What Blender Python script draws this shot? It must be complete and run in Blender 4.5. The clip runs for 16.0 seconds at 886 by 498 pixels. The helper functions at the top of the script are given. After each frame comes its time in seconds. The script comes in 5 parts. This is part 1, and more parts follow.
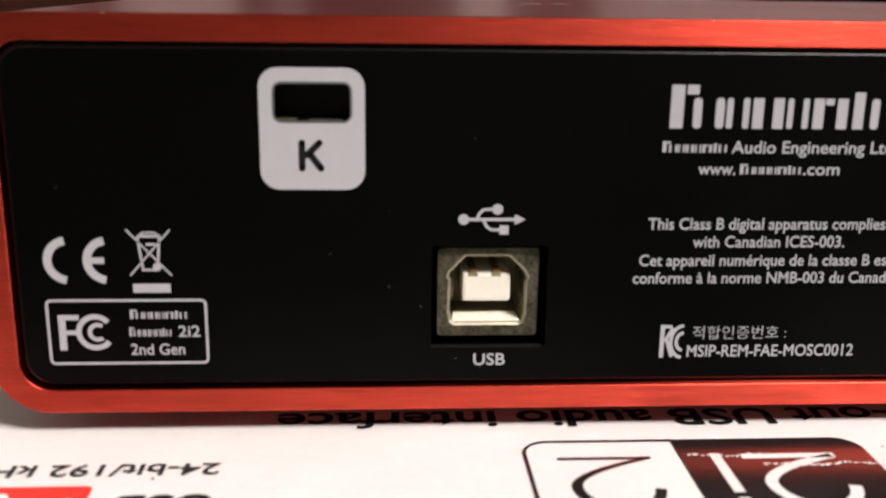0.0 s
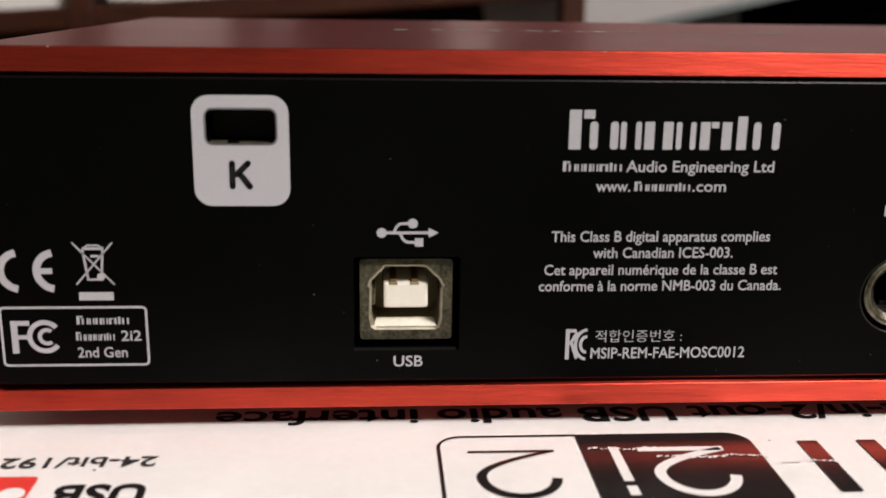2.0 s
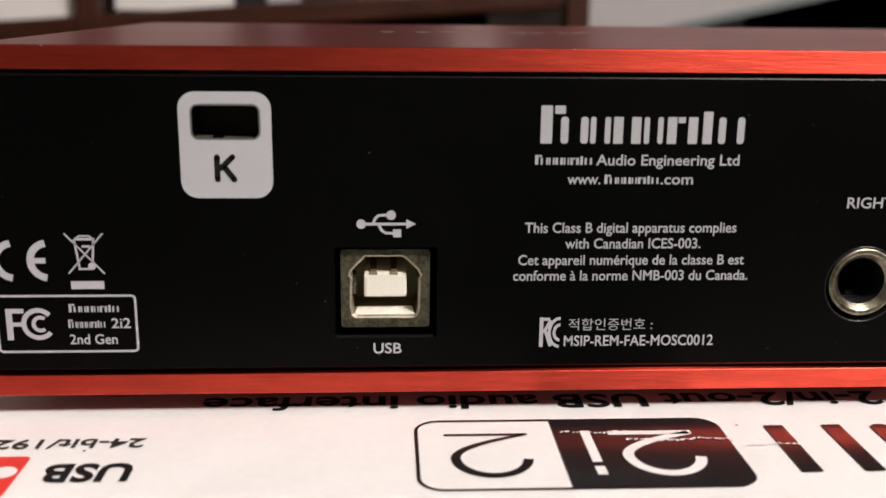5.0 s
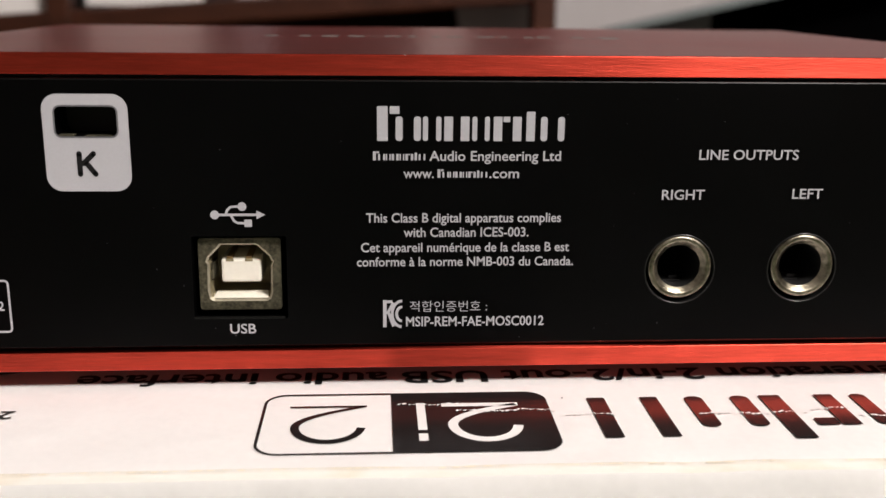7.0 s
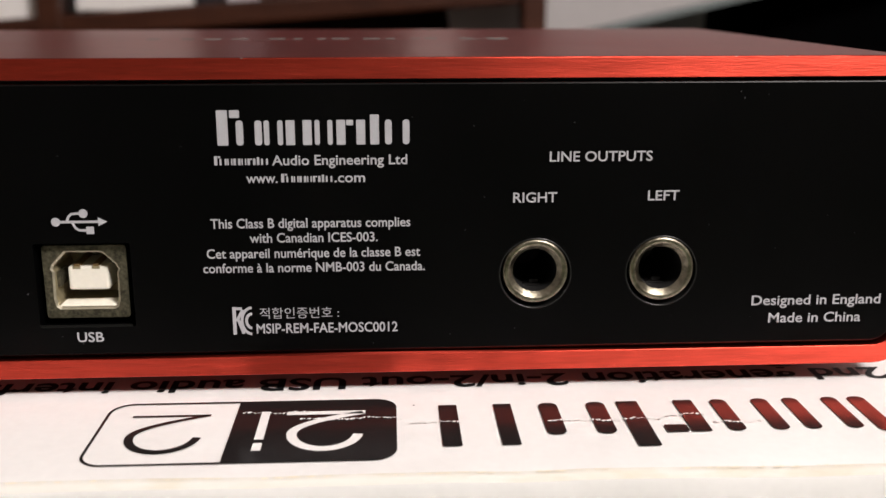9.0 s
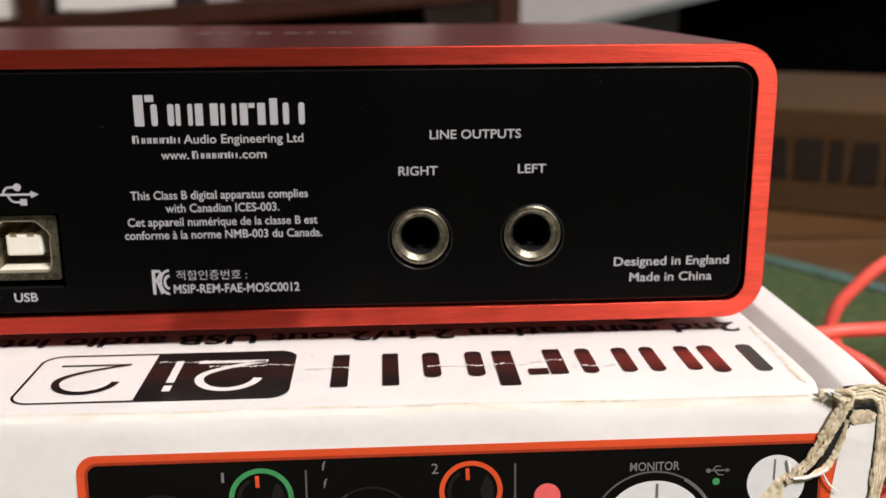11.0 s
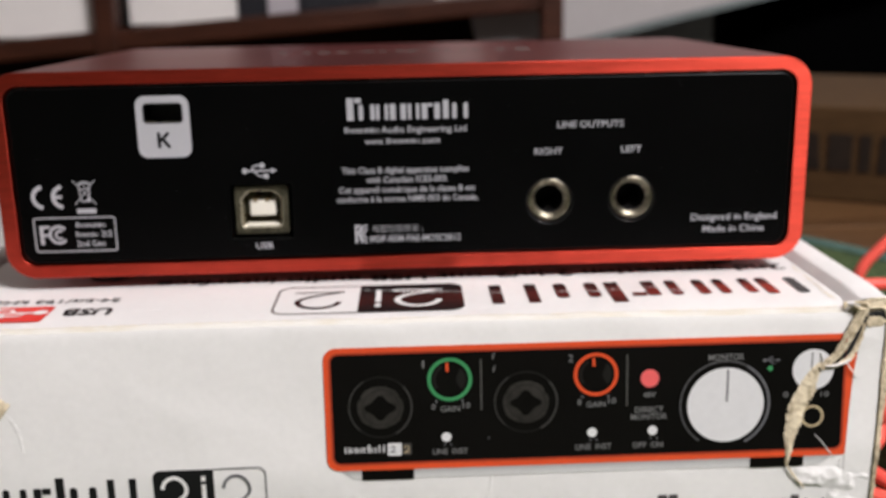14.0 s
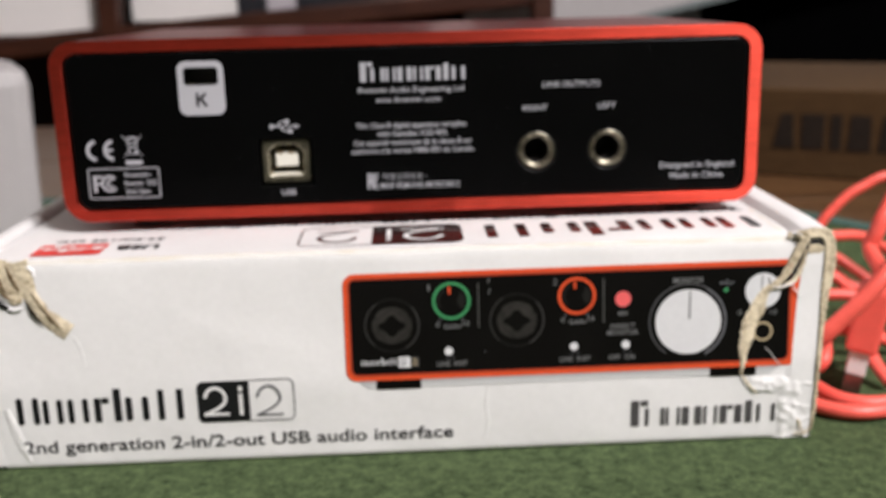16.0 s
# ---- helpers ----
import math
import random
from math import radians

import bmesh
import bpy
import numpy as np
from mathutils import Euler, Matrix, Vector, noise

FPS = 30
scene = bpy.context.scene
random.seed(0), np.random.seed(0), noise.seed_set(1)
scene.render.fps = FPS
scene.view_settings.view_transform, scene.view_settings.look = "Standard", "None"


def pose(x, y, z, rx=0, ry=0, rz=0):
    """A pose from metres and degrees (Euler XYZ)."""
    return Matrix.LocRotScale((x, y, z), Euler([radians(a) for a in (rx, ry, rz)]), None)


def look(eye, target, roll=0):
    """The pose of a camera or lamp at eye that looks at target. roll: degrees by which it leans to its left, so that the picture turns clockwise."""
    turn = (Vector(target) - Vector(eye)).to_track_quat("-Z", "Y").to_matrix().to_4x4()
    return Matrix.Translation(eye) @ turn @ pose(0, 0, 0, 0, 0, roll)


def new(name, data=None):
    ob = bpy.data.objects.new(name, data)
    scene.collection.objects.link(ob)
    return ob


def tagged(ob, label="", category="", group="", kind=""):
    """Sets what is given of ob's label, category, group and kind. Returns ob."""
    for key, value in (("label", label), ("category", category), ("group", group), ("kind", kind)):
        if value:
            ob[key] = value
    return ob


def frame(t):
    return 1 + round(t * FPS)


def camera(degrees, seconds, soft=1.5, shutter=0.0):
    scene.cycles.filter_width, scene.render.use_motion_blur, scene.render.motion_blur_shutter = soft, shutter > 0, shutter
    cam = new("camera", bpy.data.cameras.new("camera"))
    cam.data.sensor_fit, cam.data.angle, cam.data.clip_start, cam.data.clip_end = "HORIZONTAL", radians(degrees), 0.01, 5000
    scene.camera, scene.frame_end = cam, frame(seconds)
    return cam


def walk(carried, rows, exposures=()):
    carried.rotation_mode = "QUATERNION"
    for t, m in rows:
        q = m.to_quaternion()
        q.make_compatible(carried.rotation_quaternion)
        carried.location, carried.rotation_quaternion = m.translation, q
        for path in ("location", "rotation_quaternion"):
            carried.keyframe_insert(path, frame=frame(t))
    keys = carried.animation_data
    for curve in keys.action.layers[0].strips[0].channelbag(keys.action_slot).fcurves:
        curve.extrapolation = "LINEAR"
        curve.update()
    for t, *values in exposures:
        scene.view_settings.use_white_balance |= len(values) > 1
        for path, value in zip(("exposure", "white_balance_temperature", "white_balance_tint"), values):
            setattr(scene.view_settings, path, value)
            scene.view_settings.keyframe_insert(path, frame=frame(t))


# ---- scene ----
cam = camera(47.5, 16.0)
cam.data.dof.use_dof = True
cam.data.dof.focus_distance = 0.142
cam.data.dof.aperture_fstop = 26.0
PATH = [
    (0, (-0.04539, -0.10929, 0.10235), (-0.03319, 0.08328, 0.04975), 0.85),
    (0.5, (-0.04480, -0.11283, 0.10446), (-0.03092, 0.07926, 0.05055), 1.01),
    (1, (-0.03899, -0.11633, 0.10589), (-0.02656, 0.07583, 0.05186), 0.68),
    (1.5, (-0.04144, -0.11743, 0.10494), (-0.02861, 0.07520, 0.05269), 0.67),
    (2, (-0.03643, -0.11999, 0.10532), (-0.02392, 0.07309, 0.05469), 0.77),
    (2.5, (-0.02942, -0.12178, 0.10582), (-0.01873, 0.07119, 0.05433), 0.55),
    (3, (-0.02815, -0.12404, 0.10791), (-0.01642, 0.06868, 0.05576), 0.53),
    (3.5, (-0.02756, -0.12590, 0.10707), (-0.01669, 0.06737, 0.05681), 0.48),
    (3.7, (-0.03018, -0.12542, 0.10782), (-0.01881, 0.06749, 0.05628), 0.37),
    (5.8, (-0.03285, -0.12598, 0.10254), (-0.02225, 0.06802, 0.05507), 0.77),
    (6, (-0.03119, -0.12758, 0.10583), (-0.01862, 0.06558, 0.05553), 0.92),
    (6.5, (-0.02238, -0.13504, 0.10613), (-0.01048, 0.05832, 0.05642), 0.77),
    (7, (-0.01366, -0.13863, 0.10669), (-0.00061, 0.05458, 0.05672), 0.65),
    (7.5, (-0.00599, -0.13750, 0.10697), (0.00589, 0.05597, 0.05768), 0.41),
    (8, (-0.00064, -0.13765, 0.10690), (0.01132, 0.05584, 0.05773), 0.28),
    (8.5, (0.00375, -0.13742, 0.10676), (0.01480, 0.05604, 0.05722), 0.11),
    (9, (0.00990, -0.13745, 0.10677), (0.01999, 0.05598, 0.05695), -0.04),
    (9.5, (0.01746, -0.13970, 0.10654), (0.02700, 0.05377, 0.05676), -0.06),
    (9.7, (0.02101, -0.13866, 0.10851), (0.03167, 0.05399, 0.05586), 0.05),
    (11.8, (0.02500, -0.17327, 0.10569), (0.03563, 0.02040, 0.05687), -0.62),
    (12, (0.02509, -0.17578, 0.10932), (0.03210, 0.01744, 0.05818), -1.03),
    (12.5, (0.01796, -0.18251, 0.10844), (0.02558, 0.01089, 0.05803), -1.02),
    (13, (0.00863, -0.19466, 0.10874), (0.01648, -0.00108, 0.05910), -0.98),
    (13.5, (0.00079, -0.20626, 0.11128), (0.00679, -0.01244, 0.06231), -1.19),
    (14, (0.00028, -0.21748, 0.11219), (0.00584, -0.02364, 0.06325), -1.17),
    (14.5, (0.00082, -0.22492, 0.11131), (0.00659, -0.03102, 0.06264), -1.05),
    (15, (-0.00139, -0.22735, 0.11094), (0.00443, -0.03341, 0.06246), -1.16),
    (15.5, (-0.00115, -0.23813, 0.10901), (0.00395, -0.04422, 0.06031), -1.37),
    (16, (-0.00295, -0.25322, 0.10659), (0.00379, -0.05938, 0.05781), -1.51),
]
EXPOSURES = [(0, 0.09, 6700, 10), (1, -0.08, 6700, 10), (1.5, -0.15, 6700, 10), (3, -0.05, 6700, 10), (6, -0.09, 6700, 10), (7, -0.04, 6700, 10), (9, -0.08, 6650, 10), (12, -0.02, 6500, 10), (13, -0.08, 6350, 10), (14, -0.13, 6300, 10), (15, -0.12, 6350, 10), (15.5, -0.04, 6300, 10), (16, -0.01, 6300, 10)]
walk(cam, [(t, look(eye, target, roll)) for t, eye, target, roll in PATH], EXPOSURES)

# ---- world and lamps ----
world = bpy.data.worlds.new("room_air")
scene.world = world
world.use_nodes = True
world.node_tree.nodes["Background"].inputs["Color"].default_value = (0.9, 0.85, 0.8, 1)
world.node_tree.nodes["Background"].inputs["Strength"].default_value = 0.008
LAMP_AT, LAMP_AIM, LAMP_WATTS = (0.85, -1.02, 1.54), (0.0, 0.0, 0.05), 80.5
lamp = bpy.data.lights.new("ceiling_bulb", "AREA")
lamp.shape, lamp.size, lamp.energy, lamp.color = "DISK", 0.56, LAMP_WATTS, (1.0, 0.935, 0.915)
new("ceiling_bulb", lamp).matrix_world = look(LAMP_AT, LAMP_AIM)
scene.view_settings.exposure = 0.0

# ---- materials ----
MM = 0.001


def material(name, colour, rough=0.5, metal=0.0, vary=0.12, grain=900.0, stain=25.0, bump=0.0, bump_scale=1500.0, coat=0.0,
             stretch=(1, 1, 1), rough_vary=0.08, tint=None, specular=0.5, cut=(0.6, 1.4), brushed=0.0, dent=0.0):
    """A principled surface with grain and larger stains in colour, gloss and relief."""
    m = bpy.data.materials.new(name)
    m.use_nodes = True
    nt = m.node_tree
    b = nt.nodes["Principled BSDF"]
    link = nt.links.new
    co = nt.nodes.new("ShaderNodeTexCoord")
    mp = nt.nodes.new("ShaderNodeMapping")
    mp.inputs["Scale"].default_value = stretch
    link(co.outputs["Object"], mp.inputs["Vector"])
    fine, broad = nt.nodes.new("ShaderNodeTexNoise"), nt.nodes.new("ShaderNodeTexNoise")
    fine.inputs["Scale"].default_value, fine.inputs["Detail"].default_value = grain, 6
    broad.inputs["Scale"].default_value, broad.inputs["Detail"].default_value = stain, 4
    link(mp.outputs["Vector"], fine.inputs["Vector"])
    link(mp.outputs["Vector"], broad.inputs["Vector"])
    add = nt.nodes.new("ShaderNodeMath")
    add.operation = "ADD"
    link(fine.outputs["Fac"], add.inputs[0])
    link(broad.outputs["Fac"], add.inputs[1])
    span = nt.nodes.new("ShaderNodeMapRange")
    span.inputs["From Min"].default_value, span.inputs["From Max"].default_value = cut
    link(add.outputs[0], span.inputs["Value"])
    mix = nt.nodes.new("ShaderNodeMix")
    mix.data_type = "RGBA"
    low = [c * (1 - vary) for c in colour]
    high = [min(1.0, c * (1 + vary)) for c in colour] if tint is None else list(tint)
    mix.inputs["A"].default_value, mix.inputs["B"].default_value = (*low, 1), (*high, 1)
    link(span.outputs["Result"], mix.inputs["Factor"])
    link(mix.outputs["Result"], b.inputs["Base Color"])
    rr = nt.nodes.new("ShaderNodeMapRange")
    rr.inputs["To Min"].default_value, rr.inputs["To Max"].default_value = max(0.02, rough - rough_vary), min(1.0, rough + rough_vary)
    link(broad.outputs["Fac"], rr.inputs["Value"])
    link(rr.outputs["Result"], b.inputs["Roughness"])
    b.inputs["Metallic"].default_value = metal
    b.inputs["Coat Weight"].default_value = coat
    b.inputs["Coat Roughness"].default_value = 0.12
    b.inputs["Specular IOR Level"].default_value = specular
    if brushed:
        tg = nt.nodes.new("ShaderNodeTangent")
        tg.direction_type, tg.axis = "RADIAL", "Z"
        link(tg.outputs["Tangent"], b.inputs["Tangent"])
        b.inputs["Anisotropic"].default_value, b.inputs["Anisotropic Rotation"].default_value = brushed, 0.25
    if bump:
        relief = nt.nodes.new("ShaderNodeTexNoise")
        relief.inputs["Scale"].default_value, relief.inputs["Detail"].default_value = bump_scale, 5
        link(mp.outputs["Vector"], relief.inputs["Vector"])
        bp = nt.nodes.new("ShaderNodeBump")
        bp.inputs["Strength"].default_value, bp.inputs["Distance"].default_value = bump, 0.0004
        link(relief.outputs["Fac"], bp.inputs["Height"])
        link(bp.outputs["Normal"], b.inputs["Normal"])
        if dent:
            soft = nt.nodes.new("ShaderNodeTexNoise")
            soft.inputs["Scale"].default_value, soft.inputs["Detail"].default_value = 38.0, 3
            link(co.outputs["Object"], soft.inputs["Vector"])
            big = nt.nodes.new("ShaderNodeBump")
            big.inputs["Strength"].default_value, big.inputs["Distance"].default_value = dent, 0.002
            link(soft.outputs["Fac"], big.inputs["Height"])
            link(big.outputs["Normal"], bp.inputs["Normal"])
    return m


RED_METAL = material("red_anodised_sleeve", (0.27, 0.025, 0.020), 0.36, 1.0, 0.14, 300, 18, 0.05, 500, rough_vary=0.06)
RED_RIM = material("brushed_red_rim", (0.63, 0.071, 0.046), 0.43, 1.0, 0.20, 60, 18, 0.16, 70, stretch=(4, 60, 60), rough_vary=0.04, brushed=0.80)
BLACK_PANEL = material("black_powder_coat", (0.0005, 0.0005, 0.0006), 0.45, 0.0, 0.25, 2500, 40, 0.10, 6000, specular=0.078)
LID_MARK = material("pale_etched_mark", (0.16, 0.14, 0.13), 0.5, 0.0, 0.1, 900, 60)
EDGE_STEEL = material("bright_steel_edge", (0.36, 0.33, 0.25), 0.38, 0.6, 0.3, 1500, 300, rough_vary=0.12)
PANEL_EDGE = material("polished_black_edge", (0.004, 0.004, 0.004), 0.27, 0.0, 0.2, 2500, 40, specular=0.22)
SOCKET_LIP = material("dull_black_lip", (0.006, 0.006, 0.006), 0.32, 0.0, 0.2, 2500, 40, specular=0.55)
INK_WHITE = material("pale_grey_ink", (0.42, 0.42, 0.45), 0.6, 0.0, 0.06, 3000, 60, specular=0.2)
INK_LABEL = material("white_label_ink", (0.44, 0.44, 0.47), 0.6, 0.0, 0.04, 3000, 60, specular=0.2)
INK_BLACK = material("black_ink", (0.008, 0.008, 0.009), 0.45, 0.0, 0.2, 3000, 60, specular=0.3)
# dark socket plastic; on the carton it paints the shade of torn gaps
DARK = material("dark_plastic_and_gap_shade", (0.006, 0.006, 0.006), 0.6)
PORT_STEEL = material("dull_nickel_steel", (0.080, 0.073, 0.048), 0.5, 0.7, 0.5, 2200, 420, 0.25, 2600, rough_vary=0.15, tint=(0.16, 0.148, 0.10), cut=(0.8, 1.3))
PORT_TONGUE = material("ivory_nylon", (0.80, 0.77, 0.68), 0.5, 0.0, 0.05, 1500, 200)
CAVITY = material("olive_nickel", (0.30, 0.26, 0.16), 0.4, 0.35, 0.3, 1200, 300, rough_vary=0.12)
# socket floor colour with the lamplight that falls on it painted in
LIT_FLOOR = material("lit_ivory_floor", (0.86, 0.83, 0.72), 0.32, 0.0, 0.15, 1500, 300)
COPPER = material("brass_contact", (0.45, 0.30, 0.16), 0.4, 1.0, 0.2)
JACK_STEEL = material("worn_nickel", (0.17, 0.155, 0.115), 0.34, 1.0, 0.4, 1100, 300, 0.16, 1200, rough_vary=0.12, tint=(0.38, 0.35, 0.27), cut=(0.75, 1.3))
RUBBER = material("black_rubber", (0.015, 0.015, 0.015), 0.8, 0.0, 0.2, 2000, 60, 0.2, 3000)
CARD = material("white_coated_card", (0.83, 0.82, 0.81), 0.42, 0.0, 0.035, 700, 14, 0.10, 140, rough_vary=0.1, dent=0.55)
CARD_EDGE = material("worn_card_fold", (0.70, 0.685, 0.64), 0.9, 0.0, 0.02, 420, 60, 0.3, 500, tint=(0.60, 0.54, 0.42), cut=(0.92, 1.36), stretch=(0.35, 1, 1), specular=0.2)
KRAFT = material("torn_grey_board", (0.46, 0.36, 0.22), 0.9, 0.0, 0.3, 900, 260, 0.22, 1300, tint=(0.74, 0.645, 0.47), cut=(0.66, 1.12))
# dark brown for the painted shade in the board's creases
CREVICE_BROWN = material("brown_crevice_shade", (0.17, 0.11, 0.055), 0.9, 0.0, 0.5, 900, 260, 0.4, 1300)
TOP_INK = material("glossy_black_foil", (0.015, 0.013, 0.013), 0.19, 0.0, 0.2, 3000, 60, 0.05, 260, rough_vary=0.05, specular=0.36)
ART_RED = material("orange_red_print", (0.69, 0.080, 0.022), 0.42, 0.0, 0.08, 900, 30)
ART_DEEP_RED = material("deep_red_print", (0.34, 0.036, 0.014), 0.42, 0.0, 0.15, 900, 30)
ART_BLACK = material("black_print", (0.0042, 0.0038, 0.0034), 0.38, 0.0, 0.2, 2000, 40, specular=0.08)
ART_DARK = material("charcoal_print", (0.0125, 0.0118, 0.0108), 0.4, 0.0, 0.25, 1600, 120, specular=0.2)
ART_RING = material("dark_grey_print", (0.050, 0.048, 0.045), 0.4, 0.0, 0.2, 1600, 90, specular=0.2)
ART_SHEEN = material("soft_grey_print", (0.0295, 0.0275, 0.0245), 0.4, 0.0, 0.5, 900, 260, specular=0.2)
ART_LINE = material("thin_grey_print", (0.098, 0.096, 0.09), 0.4, 0.0, 0.1, 2000, 60)
ART_GREY = material("grey_print", (0.13, 0.13, 0.14), 0.4, 0.0, 0.1, 2000, 60)
ART_TEXT = material("light_grey_print", (0.18, 0.18, 0.18), 0.4, 0.0, 0.1, 2000, 60)
ART_PALE = material("pale_print", (0.70, 0.70, 0.71), 0.42, 0.0, 0.05, 700, 40)
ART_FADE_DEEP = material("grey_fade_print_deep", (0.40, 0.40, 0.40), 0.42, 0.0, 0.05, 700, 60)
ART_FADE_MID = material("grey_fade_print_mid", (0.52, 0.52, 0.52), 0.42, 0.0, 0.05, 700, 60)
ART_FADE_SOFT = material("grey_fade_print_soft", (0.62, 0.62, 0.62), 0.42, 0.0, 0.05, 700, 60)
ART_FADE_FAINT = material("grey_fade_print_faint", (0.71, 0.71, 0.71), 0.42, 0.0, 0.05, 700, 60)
ART_GREEN = material("green_print", (0.05, 0.27, 0.10), 0.42, 0.0, 0.1)
ART_PINK = material("pink_red_print", (0.80, 0.13, 0.13), 0.42, 0.0, 0.06)
ART_TAN = material("tan_print", (0.45, 0.36, 0.22), 0.42, 0.0, 0.1)
ICON_RED = material("red_block_print", (0.72, 0.045, 0.035), 0.42, 0.0, 0.06)
FELT = material("green_felt", (0.046, 0.076, 0.030), 0.95, 0.0, 0.45, 900, 330, 1.0, 1600, specular=0.12, tint=(0.100, 0.140, 0.062), cut=(0.7, 1.3))
FUZZ = material("pale_green_fuzz", (0.11, 0.15, 0.068), 0.95, 0.0, 0.3, 900, 200, specular=0.1)
SCUFF = material("rubbed_card", (0.79, 0.72, 0.58), 0.9, 0.0, 0.15, 900, 300, 0.5, 1300)
THIN_INK = material("washed_black_ink", (0.075, 0.072, 0.072), 0.5, 0.0, 0.3, 2500, 200, specular=0.2)
GREY_INK = material("soft_black_ink", (0.028, 0.028, 0.029), 0.5, 0.0, 0.3, 2500, 200, specular=0.2)
HEM = material("blue_green_hem", (0.070, 0.125, 0.108), 0.95, 0.0, 0.4, 500, 120, 1.0, 900, specular=0.15)
CORAL = material("coral_rubber_cable", (0.85, 0.115, 0.085), 0.42, 0.0, 0.07, 400, 60, 0.05, 900)
CHROME = material("plug_steel", (0.82, 0.81, 0.79), 0.45, 0.25, 0.1)
# the plug's steel again, darkened for its shaded lower half
SHADED_STEEL = material("shaded_plug_steel", (0.30, 0.24, 0.21), 0.35, 1.0, 0.2)
TABLE_WOOD = material("dark_table_wood", (0.085, 0.040, 0.017), 0.35, 0.0, 0.4, 30, 8, 0.1, 60, stretch=(1, 9, 9), tint=(0.15, 0.075, 0.03))
BOX_WOOD = material("brown_fibre_board", (0.062, 0.032, 0.012), 0.75, 0.0, 0.3, 90, 9, 0.3, 300, stretch=(1, 1, 5), tint=(0.088, 0.048, 0.019), specular=0.15)
BOX_INK = material("dark_brown_print", (0.015, 0.009, 0.0055), 0.75, 0.0, 0.5, 220, 60, specular=0.25)
MAHOGANY = material("mahogany_frame", (0.034, 0.0095, 0.0045), 0.38, 0.0, 0.35, 24, 6, 0.1, 60, stretch=(1, 8, 8), tint=(0.060, 0.018, 0.008), specular=0.35)
DARK_WOOD = material("dark_cabinet_wood", (0.010, 0.0045, 0.003), 0.6, 0.0, 0.3, 20, 5, specular=0.15)
PAPER = material("white_paper", (0.78, 0.75, 0.73), 0.7, 0.0, 0.05, 200, 12)
LILAC = material("lilac_cover", (0.40, 0.37, 0.40), 0.6, 0.0, 0.08, 200, 12)
NAVY = material("navy_cover", (0.013, 0.013, 0.017), 0.5, 0.0, 0.2, 200, 12, specular=0.3)
SLATE = material("dark_grey_cover", (0.036, 0.034, 0.034), 0.6, 0.0, 0.2, 200, 12, specular=0.3)
PALE_BOARD = material("pale_grey_board", (0.42, 0.40, 0.40), 0.6, 0.0, 0.06, 60, 5)
TEAL_GREY = material("teal_grey_cloth", (0.17, 0.20, 0.20), 0.8, 0.0, 0.15, 80, 8)
BLACK_CLOTH = material("black_fabric", (0.0006, 0.0006, 0.0007), 0.9, 0.0, 0.3, 300, 20, 0.5, 500, specular=0.015)
WALL_PAINT = material("warm_wall_paint", (0.43, 0.41, 0.395), 0.85, 0.0, 0.05, 40, 2, 0.1, 300)
CEILING_PAINT = material("white_ceiling_paint", (0.75, 0.73, 0.70), 0.9, 0.0, 0.04, 40, 2)
FLOOR_WOOD = material("brown_floor", (0.20, 0.12, 0.07), 0.5, 0.0, 0.3, 20, 4, stretch=(1, 8, 1))
LAMP_WHITE = material("lamp_shade_white", (0.8, 0.78, 0.74), 0.5, 0.0, 0.04)


# ---- building helpers ----
def finish(name, bm, mat, parent=None, label="", smooth=False):
    bmesh.ops.recalc_face_normals(bm, faces=bm.faces[:])
    me = bpy.data.meshes.new(name)
    bm.to_mesh(me)
    bm.free()
    me.materials.append(mat)
    if smooth:
        for p in me.polygons:
            p.use_smooth = True
    ob = new(name, me)
    if parent is not None:
        ob.parent = parent
    return tagged(ob, label)


def part(name, bm, mat, parent, label="", smooth=False):
    return finish(name, bm, mat, parent, label, smooth)


def thing(name, label, category, at=(0, 0, 0), group=""):
    ob = new(name)
    ob.empty_display_size = 0.02
    ob.location = at
    return tagged(ob, label, category, group)


def rrect(u0, u1, v0, v1, r, n=7):
    """Corner-rounded rectangle, counter-clockwise, in millimetres."""
    out = []
    r = max(r, 0.01)
    for cu, cv, a0 in ((u1 - r, v1 - r, 0), (u0 + r, v1 - r, 90), (u0 + r, v0 + r, 180), (u1 - r, v0 + r, 270)):
        for k in range(n):
            a = radians(a0 + 90 * k / (n - 1))
            out.append((cu + r * math.cos(a), cv + r * math.sin(a)))
    return out


def circle(cu, cv, r, n=40):
    return [(cu + r * math.cos(2 * math.pi * k / n), cv + r * math.sin(2 * math.pi * k / n)) for k in range(n)]


def arc(cu, cv, r, a0, a1, n=20, squash=1.0):
    return [(cu + r * squash * math.cos(radians(a0 + (a1 - a0) * k / n)), cv + r * math.sin(radians(a0 + (a1 - a0) * k / n))) for k in range(n + 1)]


def on_panel(d):
    return lambda u, v: (u * MM, -d * MM, v * MM)


FRONT_Y, TOP_Z = -28.9, 50.1
SAG = ((-1.0, 0.15), (0.0, 0.20), (8.0, 0.40), (18.4, 0.50), (47.0, -1.45), (60.0, -1.65))


def belly(z):
    """How far the front wall stands out at a height: it bulges low down and leans back towards the lid."""
    for (z0, b0), (z1, b1) in zip(SAG, SAG[1:]):
        if z <= z1:
            return b0 + (b1 - b0) * max(0.0, (z - z0) / (z1 - z0))
    return SAG[-1][1]


def on_front(d):
    return lambda u, v: (u * MM, (FRONT_Y - d - belly(v)) * MM, v * MM)


def on_top(d):
    """Print on the lid reads from the far side: u runs towards -x, v towards -y."""
    return lambda u, v: (-u * MM, -v * MM, (TOP_Z + d) * MM)


